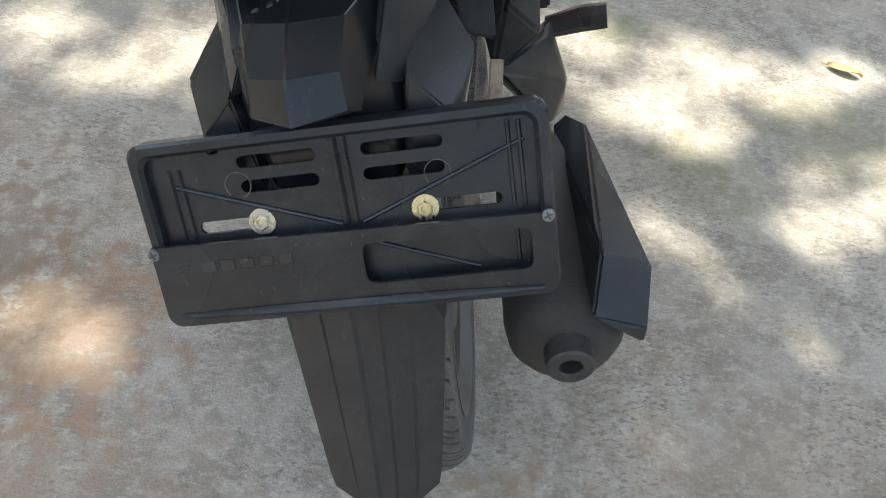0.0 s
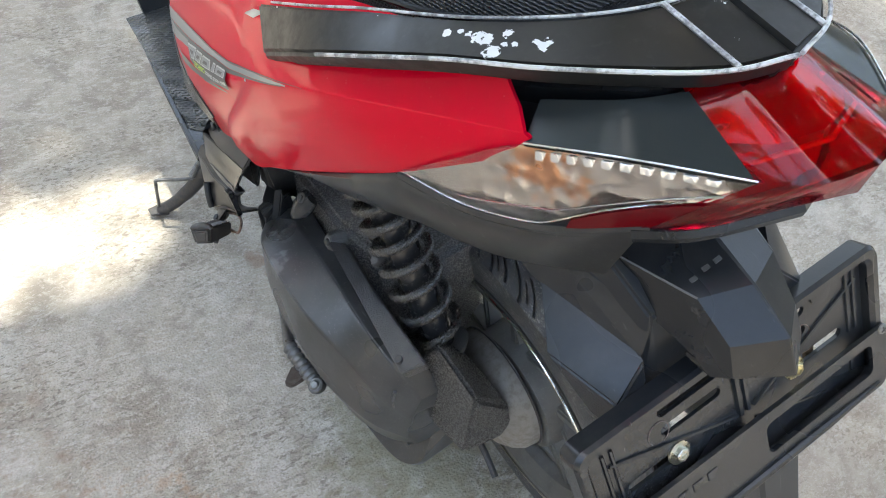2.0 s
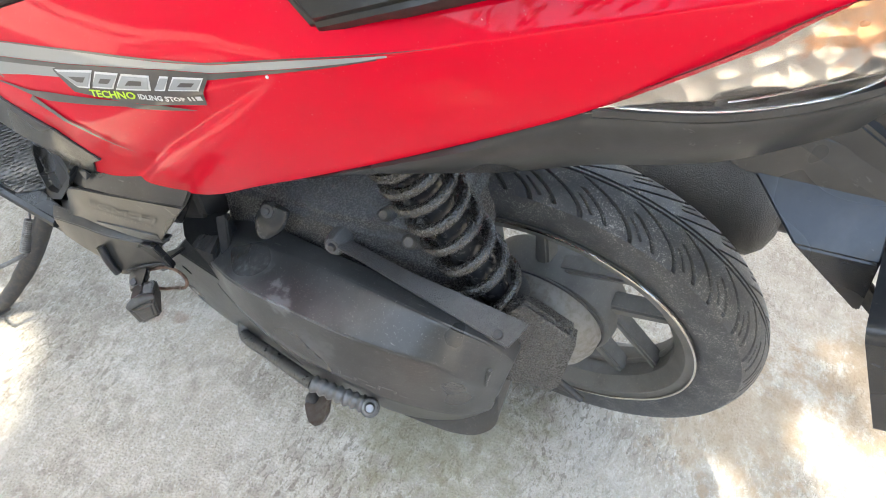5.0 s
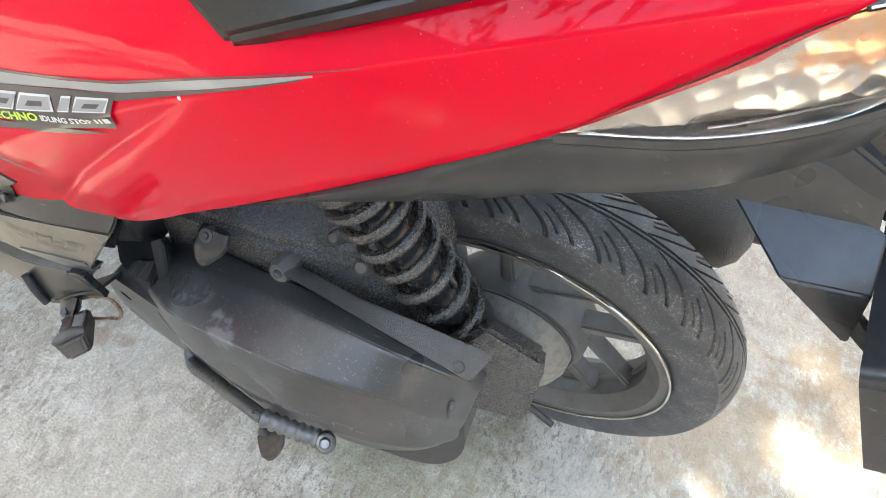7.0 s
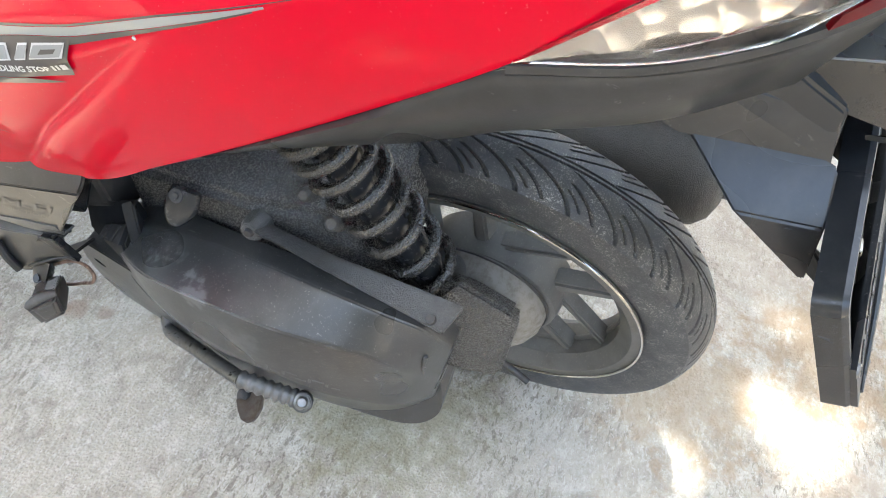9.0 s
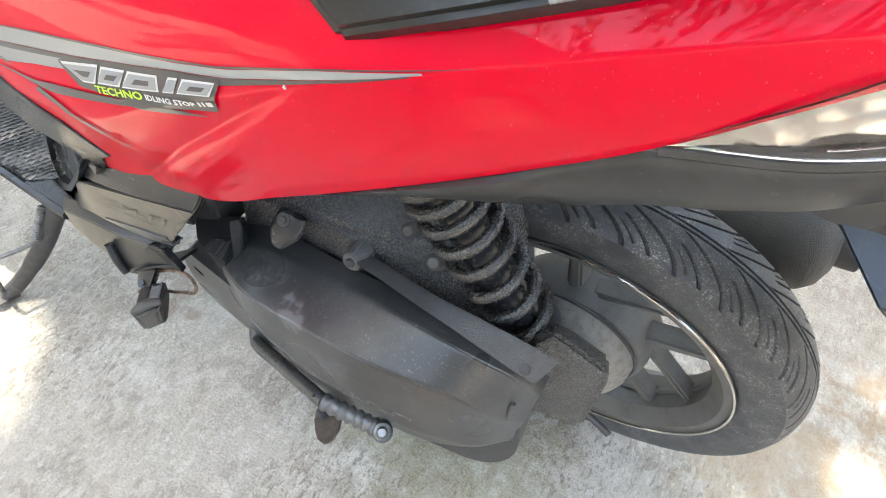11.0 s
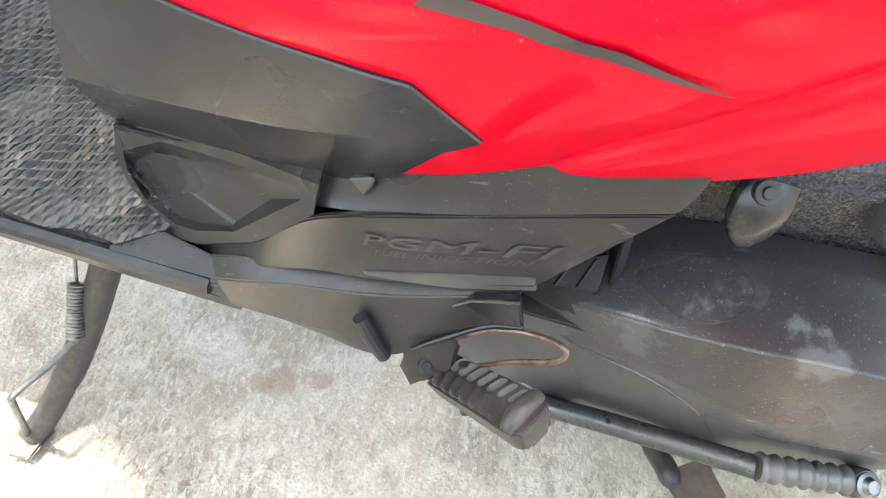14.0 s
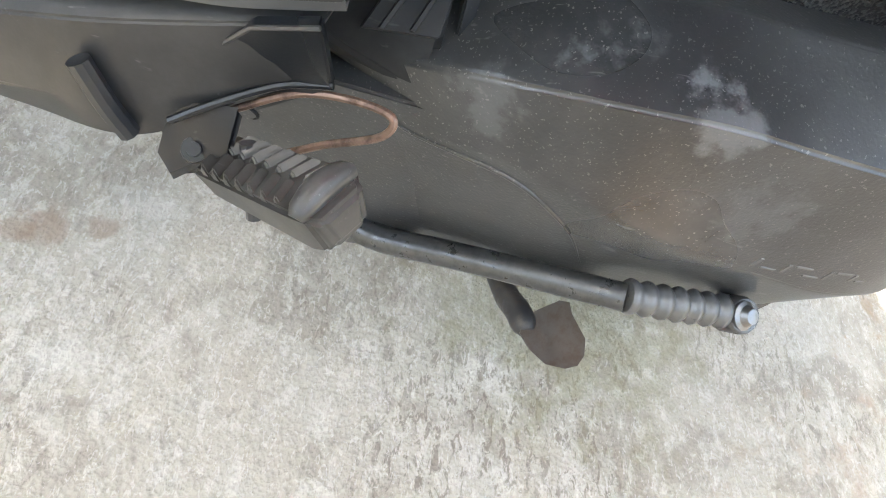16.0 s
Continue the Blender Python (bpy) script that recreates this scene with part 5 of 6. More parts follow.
part("mud_flap", rounded(sheet(rows, 0.003), 0.0), BLACK, fender, "long black ridged mud flap", 20)

# ---- licence plate frame, empty ----
PX, PY = Vector((0.9991, 0.0265, 0.0333)), Vector((-0.0424, 0.5494, 0.8345))
PY = (PY - PX * PY.dot(PX)).normalized()
PN = PX.cross(PY)
PLATE = Matrix((PX, PY, PN)).transposed().to_4x4()
PLATE.translation = Vector((0.0103, -0.2164, 0.3655))


def on_plate(a, b, h=0.0):
    return PLATE @ Vector((a, b, h))


frame_ob = tagged(new("plate_frame"), "")
frame_ob.parent = scooter


def pierced(outline, holes, h0, h1):
    """A flat board with holes through it."""
    bm = bmesh.new()
    edges = []
    for loop in (outline, *holes):
        vs = [bm.verts.new((a, b, h0)) for a, b in loop]
        edges += [bm.edges.new((vs[i], vs[(i + 1) % len(vs)])) for i in range(len(vs))]
    bmesh.ops.triangle_fill(bm, edges=edges, use_beauty=True, use_dissolve=False)
    for loop in holes:
        cx = sum(a for a, _ in loop) / len(loop)
        cy = sum(b for _, b in loop) / len(loop)
        w = max(a for a, _ in loop) - min(a for a, _ in loop)
        hgt = max(b for _, b in loop) - min(b for _, b in loop)
        drop = [f for f in bm.faces if abs(f.calc_center_median().x - cx) < w * 0.5 - 1e-5 and abs(f.calc_center_median().y - cy) < hgt * 0.5 - 1e-5 and all(any((v.co.x - a) ** 2 + (v.co.y - b) ** 2 < 1e-10 for a, b in loop) for v in f.verts)]
        bmesh.ops.delete(bm, geom=drop, context="FACES_ONLY")
    ext = bmesh.ops.extrude_face_region(bm, geom=bm.faces[:])
    bmesh.ops.translate(bm, verts=[e for e in ext["geom"] if isinstance(e, bmesh.types.BMVert)], vec=(0, 0, h1 - h0))
    for v in bm.verts:
        v.co = PLATE @ v.co
    return bm


def shift(loop, a, b, turn=0.0):
    c, s = math.cos(turn), math.sin(turn)
    return [(a + c * x - s * y, b + s * x + c * y) for x, y in loop]


slots = [shift(rounded_box(0.054, 0.0085, 0.0042, 4), a, b) for a, b in ((-0.0405, 0.0450), (-0.0410, 0.0283), (0.0433, 0.0446), (0.0426, 0.0277))]
slots += [shift(rounded_box(0.052, 0.0085, 0.0042, 4), -0.077, 0.0028), shift(rounded_box(0.052, 0.0085, 0.0042, 4), 0.0785, 0.0022)]
slots += [shift(rounded_box(0.009, 0.006, 0.0028, 3), -0.0818, 0.0555)]
back = part("back_board", pierced(rounded_box(0.268, 0.126, 0.008), slots, -0.012, -0.009), BLACK, frame_ob, "recessed black board with slots")
rim = []
for k, (a, b) in enumerate(rounded_box(0.276, 0.130, 0.010, 6)):
    rim.append((a, b))
rows = []
for inset, h in ((0.0, -0.017), (0.0, -0.003), (0.002, 0.0), (0.007, 0.0), (0.0095, -0.003), (0.0095, -0.011), (0.004, -0.017)):
    rows.append([on_plate(a * (1 - 2 * inset / 0.276), b * (1 - 2 * inset / 0.130), h) for a, b in rim])
rows.append(rows[0])
bm = bmesh.new()
vs = [[bm.verts.new(p) for p in row] for row in rows[:-1]]
for i in range(len(vs)):
    for j in range(len(rim)):
        i2, j2 = (i + 1) % len(vs), (j + 1) % len(rim)
        bm.faces.new((vs[i][j], vs[i][j2], vs[i2][j2], vs[i2][j]))
part("outer_rim", bm, BLACK, frame_ob, "raised rim of the plate frame", 30)
window = shift(rounded_box(0.1125, 0.0290, 0.006, 4), 0.0645, -0.0305)
low = [(-0.1365, -0.0045), (0.1365, -0.0075)] + sorted([p for p in rounded_box(0.274, 0.128, 0.010, 6) if p[1] < -0.02], key=lambda p: math.atan2(p[1], p[0]), reverse=True)
part("lower_cover", pierced(low, [window], -0.0005, 0.0032), BLACK, frame_ob, "lower cover plate with a long window", 25)
part("lower_bead", tube([on_plate(a, b, 0.0030) for a, b in ((-0.126, -0.0560), (-0.06, -0.0575), (0.0, -0.0580), (0.06, -0.0585), (0.126, -0.0590))], [0.002, 0.0042, 0.0042, 0.0042, 0.002], 10), BLACK, frame_ob)
for pts, r in ((((-0.112, 0.033), (-0.004, -0.004)), 0.0016), (((0.011, -0.004), (0.105, 0.0335)), 0.0016), (((0.105, 0.0335), (0.122, 0.040)), 0.0014), (((0.0125, -0.018), (0.085, -0.044)), 0.0014),
               (((-0.001, 0.058), (-0.001, -0.004)), 0.0028), (((0.006, 0.058), (0.006, -0.004)), 0.0022), (((-0.115, 0.045), (-0.115, -0.004)), 0.0016), (((-0.108, 0.045), (-0.108, -0.004)), 0.0016),
               (((0.112, 0.052), (0.112, -0.004)), 0.0016), (((0.119, 0.052), (0.119, -0.004)), 0.0016), (((0.112, -0.018), (0.112, -0.042)), 0.0014)):
    part("stiffening_rib", tube([on_plate(a, b, -0.0085) for a, b in pts], r, 6), BLACK, frame_ob)
part("moulded_boss", lathe([(0.0, 0.0), (0.0, 0.009), (-0.004, 0.010), (-0.0045, 0.0)], Matrix.Translation(on_plate(0.0835, 0.052, -0.009)) @ (PLATE.to_3x3().to_4x4() @ pose(0, 0, 0, 0, 90, 0)), 20), BLACK, frame_ob)
for a, b, plate in ((-0.0585, 0.0035, metal("bright_bolt_steel", (0.62, 0.60, 0.52), 0.25, 0.35, (0.2, 0.18, 0.14))), (0.0532, 0.0012, ZINC)):
    m = Matrix.Translation(on_plate(a, b, -0.009)) @ (PLATE.to_3x3().to_4x4() @ pose(0, 0, 0, 0, -90, 0))
    washer = part("washer", lathe([(0.0, 0.004), (0.0, 0.0092), (0.0016, 0.0092), (0.0018, 0.0)], m, 26), plate, frame_ob, "plated washer")
    part("bolt_head", lathe([(0.0015, 0.0), (0.0015, 0.0058), (0.0050, 0.0056), (0.0056, 0.0048), (0.0056, 0.0030), (0.0038, 0.0022), (0.0038, 0.0)], m, 6), plate, washer, "plated hexagon bolt")
RING = metal("rubbed_rusty_ring", (0.16, 0.13, 0.12), 0.5, 0.7, (0.10, 0.055, 0.045), 0.2)
for a, b in ((0.0643, 0.0234), (-0.0697, 0.0301)):
    part("washer_mark", tube([on_plate(a + 0.0088 * math.cos(t), b + 0.0088 * math.sin(t), -0.0088) for t in (2 * math.pi * k / 28 - 1.3 for k in range(24))], 0.0004, 5), RING, back, "ring rubbed by a washer")
for a, b in ((0.1325, -0.0094), (-0.1345, -0.0090)):
    m = Matrix.Translation(on_plate(a, b, 0.003)) @ (PLATE.to_3x3().to_4x4() @ pose(0, 0, 0, 0, -90, 0))
    screw = part("screw", lathe([(0.0, 0.0046), (0.0014, 0.0040), (0.0020, 0.0022), (0.0021, 0.0)], m, 16), STEEL, frame_ob, "steel cross-head screw")
    for turn in (20, 110):
        part("screw_slot", block((0.0005, 0.0010, 0.0056), m @ pose(0.0021, 0, 0, turn, 0, 0), 0), BLACK_STEEL, screw)
for k in range(5):
    part("maker_bar", block((0.0095, 0.0075, 0.0008), PLATE @ pose(-0.098 + 0.0135 * k, -0.0208, 0.0036, 0, 0, 0.5), 0.0003, 1), BLACK_SOFT, frame_ob, "raised mark moulded in the cover")
for k in range(3):
    part("maker_bar", block((0.010, 0.0016, 0.0008), PLATE @ pose(-0.117 + 0.001 * k, -0.0240 + 0.0034 * k, 0.0036, 0, 0, 18), 0.0003, 1), BLACK_SOFT, frame_ob, "raised mark moulded in the cover")
part("strap", block((0.011, 0.002, 0.062), Matrix.Translation((0.094, -0.196, 0.358)) @ pose(0, 0, 0, -33, 2, 0), 0.0006, 1), TAN, frame_ob, "rusty bare metal strap behind the frame")

# ---- exhaust on the right ----
TAIL, HEAD = Vector((0.166, -0.185, 0.116)), Vector((0.160, 0.19, 0.030))
m = along(TAIL, HEAD)
muffler = part("muffler", lathe([(-0.012, 0.0), (-0.010, 0.026), (-0.002, 0.044), (0.012, 0.055), (0.035, 0.059), (0.26, 0.058), (0.31, 0.046), (0.36, 0.026), (0.40, 0.022)], m, 40), dusty("soot_black_muffler", amount=0.45, size=900, dirt=(0.12, 0.105, 0.09)), scooter, "matt black exhaust muffler")
part("tail_pipe", lathe([(0.0, 0.024), (-0.030, 0.0225), (-0.032, 0.020), (-0.032, 0.012), (-0.030, 0.0105), (0.004, 0.0105), (0.004, 0.0)], m @ pose(0, 0, 0.006), 28), BLACK_STEEL, muffler, "short black tail pipe")
shield = hull(V((0.186, -0.188, 0.172), (0.236, -0.190, 0.150), (0.238, -0.184, 0.112), (0.246, -0.138, 0.176), (0.198, -0.138, 0.202), (0.200, 0.175, 0.076), (0.220, 0.135, 0.096), (0.228, 0.10, 0.05), (0.18, 0.16, 0.07), (0.236, -0.12, 0.10)), 0.003)
part("heat_shield", shield, BLACK, muffler, "angular black plastic heat shield")
part("exhaust_stay", hull(V((0.210, 0.257, 0.066), (0.206, 0.240, 0.076), (0.203, 0.236, 0.018), (0.199, 0.366, 0.054), (0.182, 0.290, 0.118), (0.192, 0.350, 0.100), (0.11, 0.16, 0.17), (0.10, 0.34, 0.02), (0.19, 0.34, 0.010), (0.18, 0.2, 0.03)), 0.006), BLACK_SOFT, scooter, "black right engine bracket")
part("right_lower_cover", hull(V((0.176, 0.300, 0.112), (0.180, 0.360, 0.120), (0.166, 0.230, 0.170), (0.168, 0.360, 0.230), (0.130, 0.200, 0.232), (0.10, 0.20, 0.20), (0.10, 0.36, 0.26), (0.11, 0.18, 0.15), (0.10, 0.36, 0.10)), 0.005), DARK, scooter, "dark lower body cover above the exhaust bracket")
part("right_foot_peg", rounded(tube(V((0.19, 0.36, 0.075), (0.24, 0.36, 0.085), (0.275, 0.355, 0.09)), [0.016, 0.019, 0.018], 8), 0.0), BLACK_SOFT, scooter, "folding rubber passenger foot peg")
part("brake_lever_strap", block((0.012, 0.003, 0.07), Matrix.Translation((0.1123, -0.042, 0.303)) @ pose(0, 0, 0, -48, 8, 0), 0.001, 1), TAN, scooter, "rusty bare bracket")

part("inner_wheel_guard", hull(V((0.085, -0.020, 0.360), (0.116, -0.004, 0.336), (0.114, 0.050, 0.400), (0.085, 0.030, 0.440), (0.116, 0.050, 0.320), (0.085, 0.050, 0.330)), 0.003), DARK, fender, "dark guard inside the rear fender")

# ---- lower side covers on the left ----
cov = [V((-0.150, 0.470, 0.182), (-0.158, 0.400, 0.218), (-0.160, 0.296, 0.264)), V((-0.179, 0.470, 0.152), (-0.183, 0.400, 0.188), (-0.1795, 0.302, 0.2325)),
       V((-0.189, 0.462, 0.150), (-0.192, 0.400, 0.180), (-0.184, 0.306, 0.222)), V((-0.203, 0.470, 0.098), (-0.205, 0.412, 0.124), (-0.199, 0.344, 0.150)), V((-0.196, 0.470, 0.090), (-0.198, 0.412, 0.116), (-0.192, 0.342, 0.140))]
face = [V((-0.180, 0.541, 0.040), (-0.191, 0.493, 0.094), (-0.196, 0.457, 0.152), (-0.192, 0.400, 0.180), (-0.184, 0.306, 0.222)), V((-0.185, 0.541, 0.034), (-0.200, 0.495, 0.076), (-0.204, 0.455, 0.107), (-0.205, 0.412, 0.124), (-0.199, 0.344, 0.150)), V((-0.178, 0.541, 0.028), (-0.193, 0.495, 0.070), (-0.197, 0.455, 0.099), (-0.198, 0.412, 0.116), (-0.192, 0.342, 0.140))]
face_ob = part("cover_face", rounded(sheet([spline(c, 30) for c in face], 0.004), 0.0015, 2, 20), BLACK_SOFT, scooter, "matt black lower side cover", 25)
upper = part("engine_side_cover", rounded(sheet([spline(c, 20) for c in cov[:3]], 0.004), 0.0015, 2, 20), BLACK_SOFT, scooter, "matt black lower side cover with raised lettering", 25)


def cover_point(u, v):
    """A point on the outer skin of the cover's face."""
    a, b = spline(face[0], 60), spline(face[1], 60)
    w = max(0.0, min(58.99, u * 59))
    k = int(w)
    p = a[k].lerp(a[k + 1], w - k).lerp(b[k].lerp(b[k + 1], w - k), v)
    out = Vector((-0.85, -0.15, 0.5)).normalized()
    hit = FACE_SKIN.ray_cast(p + out * 0.03, -out)[0]
    return (hit or p) + out * 0.0009


bm = bmesh.new()
bm.from_mesh(face_ob.data)
FACE_SKIN = BVHTree.FromBMesh(bm)
bm.free()
part("raised_lettering", lettering("PGM-FI", 0.018, lambda u, v: cover_point(0.632 + 0.310 * u, 0.42 + 0.14 * u - 0.17 * v), True), RELIEF, upper, "raised black lettering")
part("raised_lettering", lettering("FUEL INJECTION", 0.009, lambda u, v: cover_point(0.672 + 0.262 * u, 0.56 + 0.10 * u - 0.08 * v), True), RELIEF, upper, "raised black lettering")
lowc = [V((-0.198, 0.520, 0.072), (-0.196, 0.470, 0.092), (-0.198, 0.412, 0.118), (-0.190, 0.345, 0.142)), V((-0.209, 0.514, 0.064), (-0.209, 0.466, 0.089), (-0.2095, 0.414, 0.1135), (-0.200, 0.348, 0.138)),
        V((-0.214, 0.505, 0.040), (-0.221, 0.455, 0.064), (-0.222, 0.412, 0.082), (-0.206, 0.352, 0.108)), V((-0.206, 0.505, 0.024), (-0.217, 0.450, 0.042), (-0.226, 0.404, 0.064), (-0.204, 0.362, 0.086)), V((-0.17, 0.505, 0.01), (-0.18, 0.450, 0.025), (-0.19, 0.404, 0.045), (-0.17, 0.362, 0.07))]
lower = part("lower_side_cover", rounded(sheet([spline(c, 22) for c in lowc], 0.003), 0.001, 2, 25), BLACK_SOFT, scooter, "matt black lower body cover", 30)
part("moulded_groove", tube(spline(V((-0.2195, 0.424, 0.098), (-0.2255, 0.414, 0.083), (-0.228, 0.406, 0.070)), 8), 0.0045, 10), BLACK, lower)

# front inner cover ahead of the red panel: follows the flank, a little proud
rows = []
edge = [(-0.205, 0.180), (-0.149, 0.1375), (-0.1055, 0.1045), (-0.085, 0.088), (-0.080, 0.046), (-0.137, 0.0300)]
top_line = [flank(s, t, 0.0022) for s, t in edge[:5]]
top_line = spline(top_line[:4], 20)[:] + spline(top_line[3:5], 6)[1:]
n = len(top_line)
crest_line = spline([*V((-0.1690, 0.5870, 0.1700), (-0.1825, 0.5264, 0.1952), (-0.1915, 0.4713, 0.2160), (-0.1910, 0.4247, 0.2290)), flank(-0.100, 0.045, 0.0030)], n)
foot_line = spline([*V((-0.132, 0.604, 0.075), (-0.160, 0.515, 0.128), (-0.177, 0.450, 0.162)), flank(-0.137, 0.030, 0.0022)], n)
front = part("inner_leg_cover", rounded(sheet([top_line, crest_line, foot_line], 0.003), 0.0008, 1, 20), BLACK, scooter, "satin black cover ahead of the red panel", 22)

# moulded panel beside the footwell with a shallow three-cornered pocket
def pocket_panel():
    bm = bmesh.new()
    edge = V((-0.1386, 0.601, 0.082), (-0.149, 0.600, 0.065), (-0.169, 0.582, 0.047), (-0.1845, 0.5536, 0.049), (-0.1905, 0.532, 0.063), (-0.197, 0.490, 0.106), (-0.195, 0.457, 0.154), (-0.185, 0.4575, 0.166), (-0.163, 0.510, 0.135), (-0.146, 0.560, 0.109))
    brim = V((-0.1485, 0.594, 0.072), (-0.156, 0.590, 0.063), (-0.170, 0.573, 0.056), (-0.181, 0.550, 0.060), (-0.186, 0.533, 0.072), (-0.191, 0.5045, 0.098), (-0.188, 0.465, 0.153), (-0.182, 0.473, 0.151), (-0.165, 0.515, 0.127), (-0.150, 0.563, 0.100))
    deep = V((-0.1483, 0.591, 0.060), (-0.154, 0.588, 0.052), (-0.162, 0.574, 0.0525), (-0.173, 0.5515, 0.055), (-0.177, 0.538, 0.064), (-0.183, 0.512, 0.085), (-0.1785, 0.486, 0.1246), (-0.174, 0.493, 0.1226), (-0.160, 0.527, 0.106), (-0.1475, 0.567, 0.086))
    back = [p + Vector((0.030, 0.0, 0.006)) for p in edge]
    rings = [[bm.verts.new(p) for p in loop] for loop in (back, edge, brim, deep)]
    for a, b in zip(rings, rings[1:]):
        for k in range(10):
            bm.faces.new((a[k], a[(k + 1) % 10], b[(k + 1) % 10], b[k]))
    bm.faces.new(rings[3][1:6] + [rings[3][9], rings[3][0]])
    bm.faces.new(rings[3][5:])
    return rounded(bm, 0.0016, 2, 12)


part("joint_tab", hull(V((-0.1835, 0.4440, 0.1765), (-0.1828, 0.4310, 0.1830), (-0.1860, 0.4350, 0.1690), (-0.178, 0.440, 0.178), (-0.180, 0.432, 0.172)), 0.0006, segments=1), RELIEF, front, "small rubbed tab at the joint")
panel = part("step_panel", pocket_panel(), BLACK_SOFT, scooter, "moulded black panel with a three-cornered pocket", 30)
part("moulded_rib", hull(V((-0.1535, 0.570, 0.070), (-0.185, 0.507, 0.092), (-0.149, 0.570, 0.072), (-0.180, 0.507, 0.093), (-0.150, 0.573, 0.063), (-0.181, 0.511, 0.084)), 0.0008), BLACK, panel)
part("inner_lining", sheet([spline(V((-0.140, 0.600, 0.085), (-0.160, 0.515, 0.130), (-0.168, 0.450, 0.168), (-0.164, 0.400, 0.195), (-0.160, 0.300, 0.245)), 16), spline(V((-0.140, 0.600, 0.000), (-0.165, 0.530, 0.030), (-0.180, 0.460, 0.100), (-0.178, 0.400, 0.120), (-0.170, 0.345, 0.140)), 16)], 0.003), BLACK, scooter, "dark plastic lining behind the covers")

# ---- footboard with its mat ----
board = part("footboard", prism(V((-0.207, 0.500, 0.030), (-0.203, 0.60, 0.026), (-0.197, 0.75, 0.020), (-0.185, 0.90, 0.015), (0.185, 0.90, 0.015), (0.197, 0.75, 0.020), (0.207, 0.50, 0.030)), (0, 0, -0.024), 0.005), BLACK, scooter, "black plastic footboard edge")
def mat_point(x, y):
    return Vector((x, y, 0.050 - 0.05 * (y - 0.5) + 0.0))


rows = []
for i in range(31):
    row = []
    for j in range(25):
        x = -0.200 + 0.400 * j / 24
        near_end = max(0.545, 0.588 - 1.6 * (x + 0.205)) if x < 0 else 0.545
        y = near_end + (0.900 - near_end) * i / 30
        row.append(mat_point(x, y) + Vector((0, 0, 0.0015 * math.sin(i * 1.3 + j))))
    rows.append(row)
part("floor_mat", sheet(rows, 0.008), MAT, board, "shiny ribbed black floor mat")
part("mat_edge", tube(spline(V((-0.206, 0.520, 0.044), (-0.203, 0.60, 0.040), (-0.197, 0.75, 0.034), (-0.186, 0.90, 0.028)), 20), 0.007, 8), BLACK, board)
part("heel_plate", hull(V((-0.182, 0.577, 0.056), (-0.207, 0.588, 0.046), (-0.192, 0.522, 0.056), (-0.207, 0.515, 0.046), (-0.2085, 0.500, 0.050), (-0.2075, 0.498, 0.022), (-0.195, 0.500, 0.05), (-0.18, 0.53, 0.03), (-0.185, 0.58, 0.03)), 0.0015), SHINE, board)
part("footwell_wall", sheet([[Vector((-0.17 + 0.34 * j / 8, 0.90 + 0.10 * i / 8 + 0.01 * math.sin(j), 0.02 + 0.36 * i / 8)) for j in range(9)] for i in range(9)], 0.008), BLACK, scooter, "black inner leg shield")

LEDGE_TOP = V((-0.2050, 0.4280, 0.1253), (-0.2038, 0.4062, 0.1353), (-0.2019, 0.3845, 0.1446), (-0.2001, 0.3632, 0.1522), (-0.1984, 0.3459, 0.1590))
LEDGE_LOW = V((-0.2053, 0.4270, 0.1235), (-0.2048, 0.4058, 0.1275), (-0.2029, 0.3806, 0.1327), (-0.2003, 0.3582, 0.1403), (-0.1985, 0.3420, 0.1470))
# paler tone than the cover: sky reflected by the ledge, put into its colour
part("sky_lit_ledge", rounded(sheet([spline(LEDGE_TOP, 16), spline(LEDGE_LOW, 16), [p + Vector((0.012, 0, -0.004)) for p in spline(LEDGE_LOW, 16)]], 0.002), 0.0006, 2, 20), plastic("sky_paled_plastic", tone=0.075, rough=0.32, dust=0.6, tint=(0.96, 1.0, 1.04)), lower, "upper ledge with the sky's sheen put into its colour")

# ---- passenger foot peg on the left ----
peg = part("foot_peg_bracket", hull(V((-0.214, 0.396, 0.084), (-0.228, 0.398, 0.058), (-0.240, 0.386, 0.056), (-0.232, 0.366, 0.082), (-0.214, 0.366, 0.098), (-0.208, 0.39, 0.07), (-0.216, 0.37, 0.075)), 0.003), SHINE, scooter, "black steel foot peg bracket")
part("bracket_bolt", lathe([(-0.005, 0.0), (-0.005, 0.0028), (-0.003, 0.0030), (-0.003, 0.005), (0.006, 0.0062)], along((-0.2285, 0.381, 0.073), (-0.222, 0.381, 0.058)), 14), SHINE, peg)
part("guard_wire", tube(spline(V((-0.214, 0.376, 0.080), (-0.206, 0.352, 0.098), (-0.206, 0.332, 0.108), (-0.212, 0.315, 0.116), (-0.217, 0.316, 0.108), (-0.217, 0.334, 0.088), (-0.219, 0.3483, 0.0734), (-0.222, 0.366, 0.062)), 40), 0.0017, 8), RUST, peg, "bent rusty wire loop")
P0, P1 = Vector((-0.2330, 0.3615, 0.0715)), Vector((-0.2610, 0.3210, 0.1250))
way = (P1 - P0).normalized()
wide = Vector((0.78, -0.60, 0.15))
wide = (wide - way * wide.dot(way)).normalized()
tall = way.cross(wide)
if tall.z < 0:
    tall = -tall
PEG = plastic("worn_peg_rubber", tone=0.032, rough=0.36, dust=0.7, tint=(1.02, 1.0, 0.96))
PEG_PALE = plastic("rubbed_peg_rubber", tone=0.046, rough=0.24, dust=0.8, tint=(1.02, 1.0, 0.96))
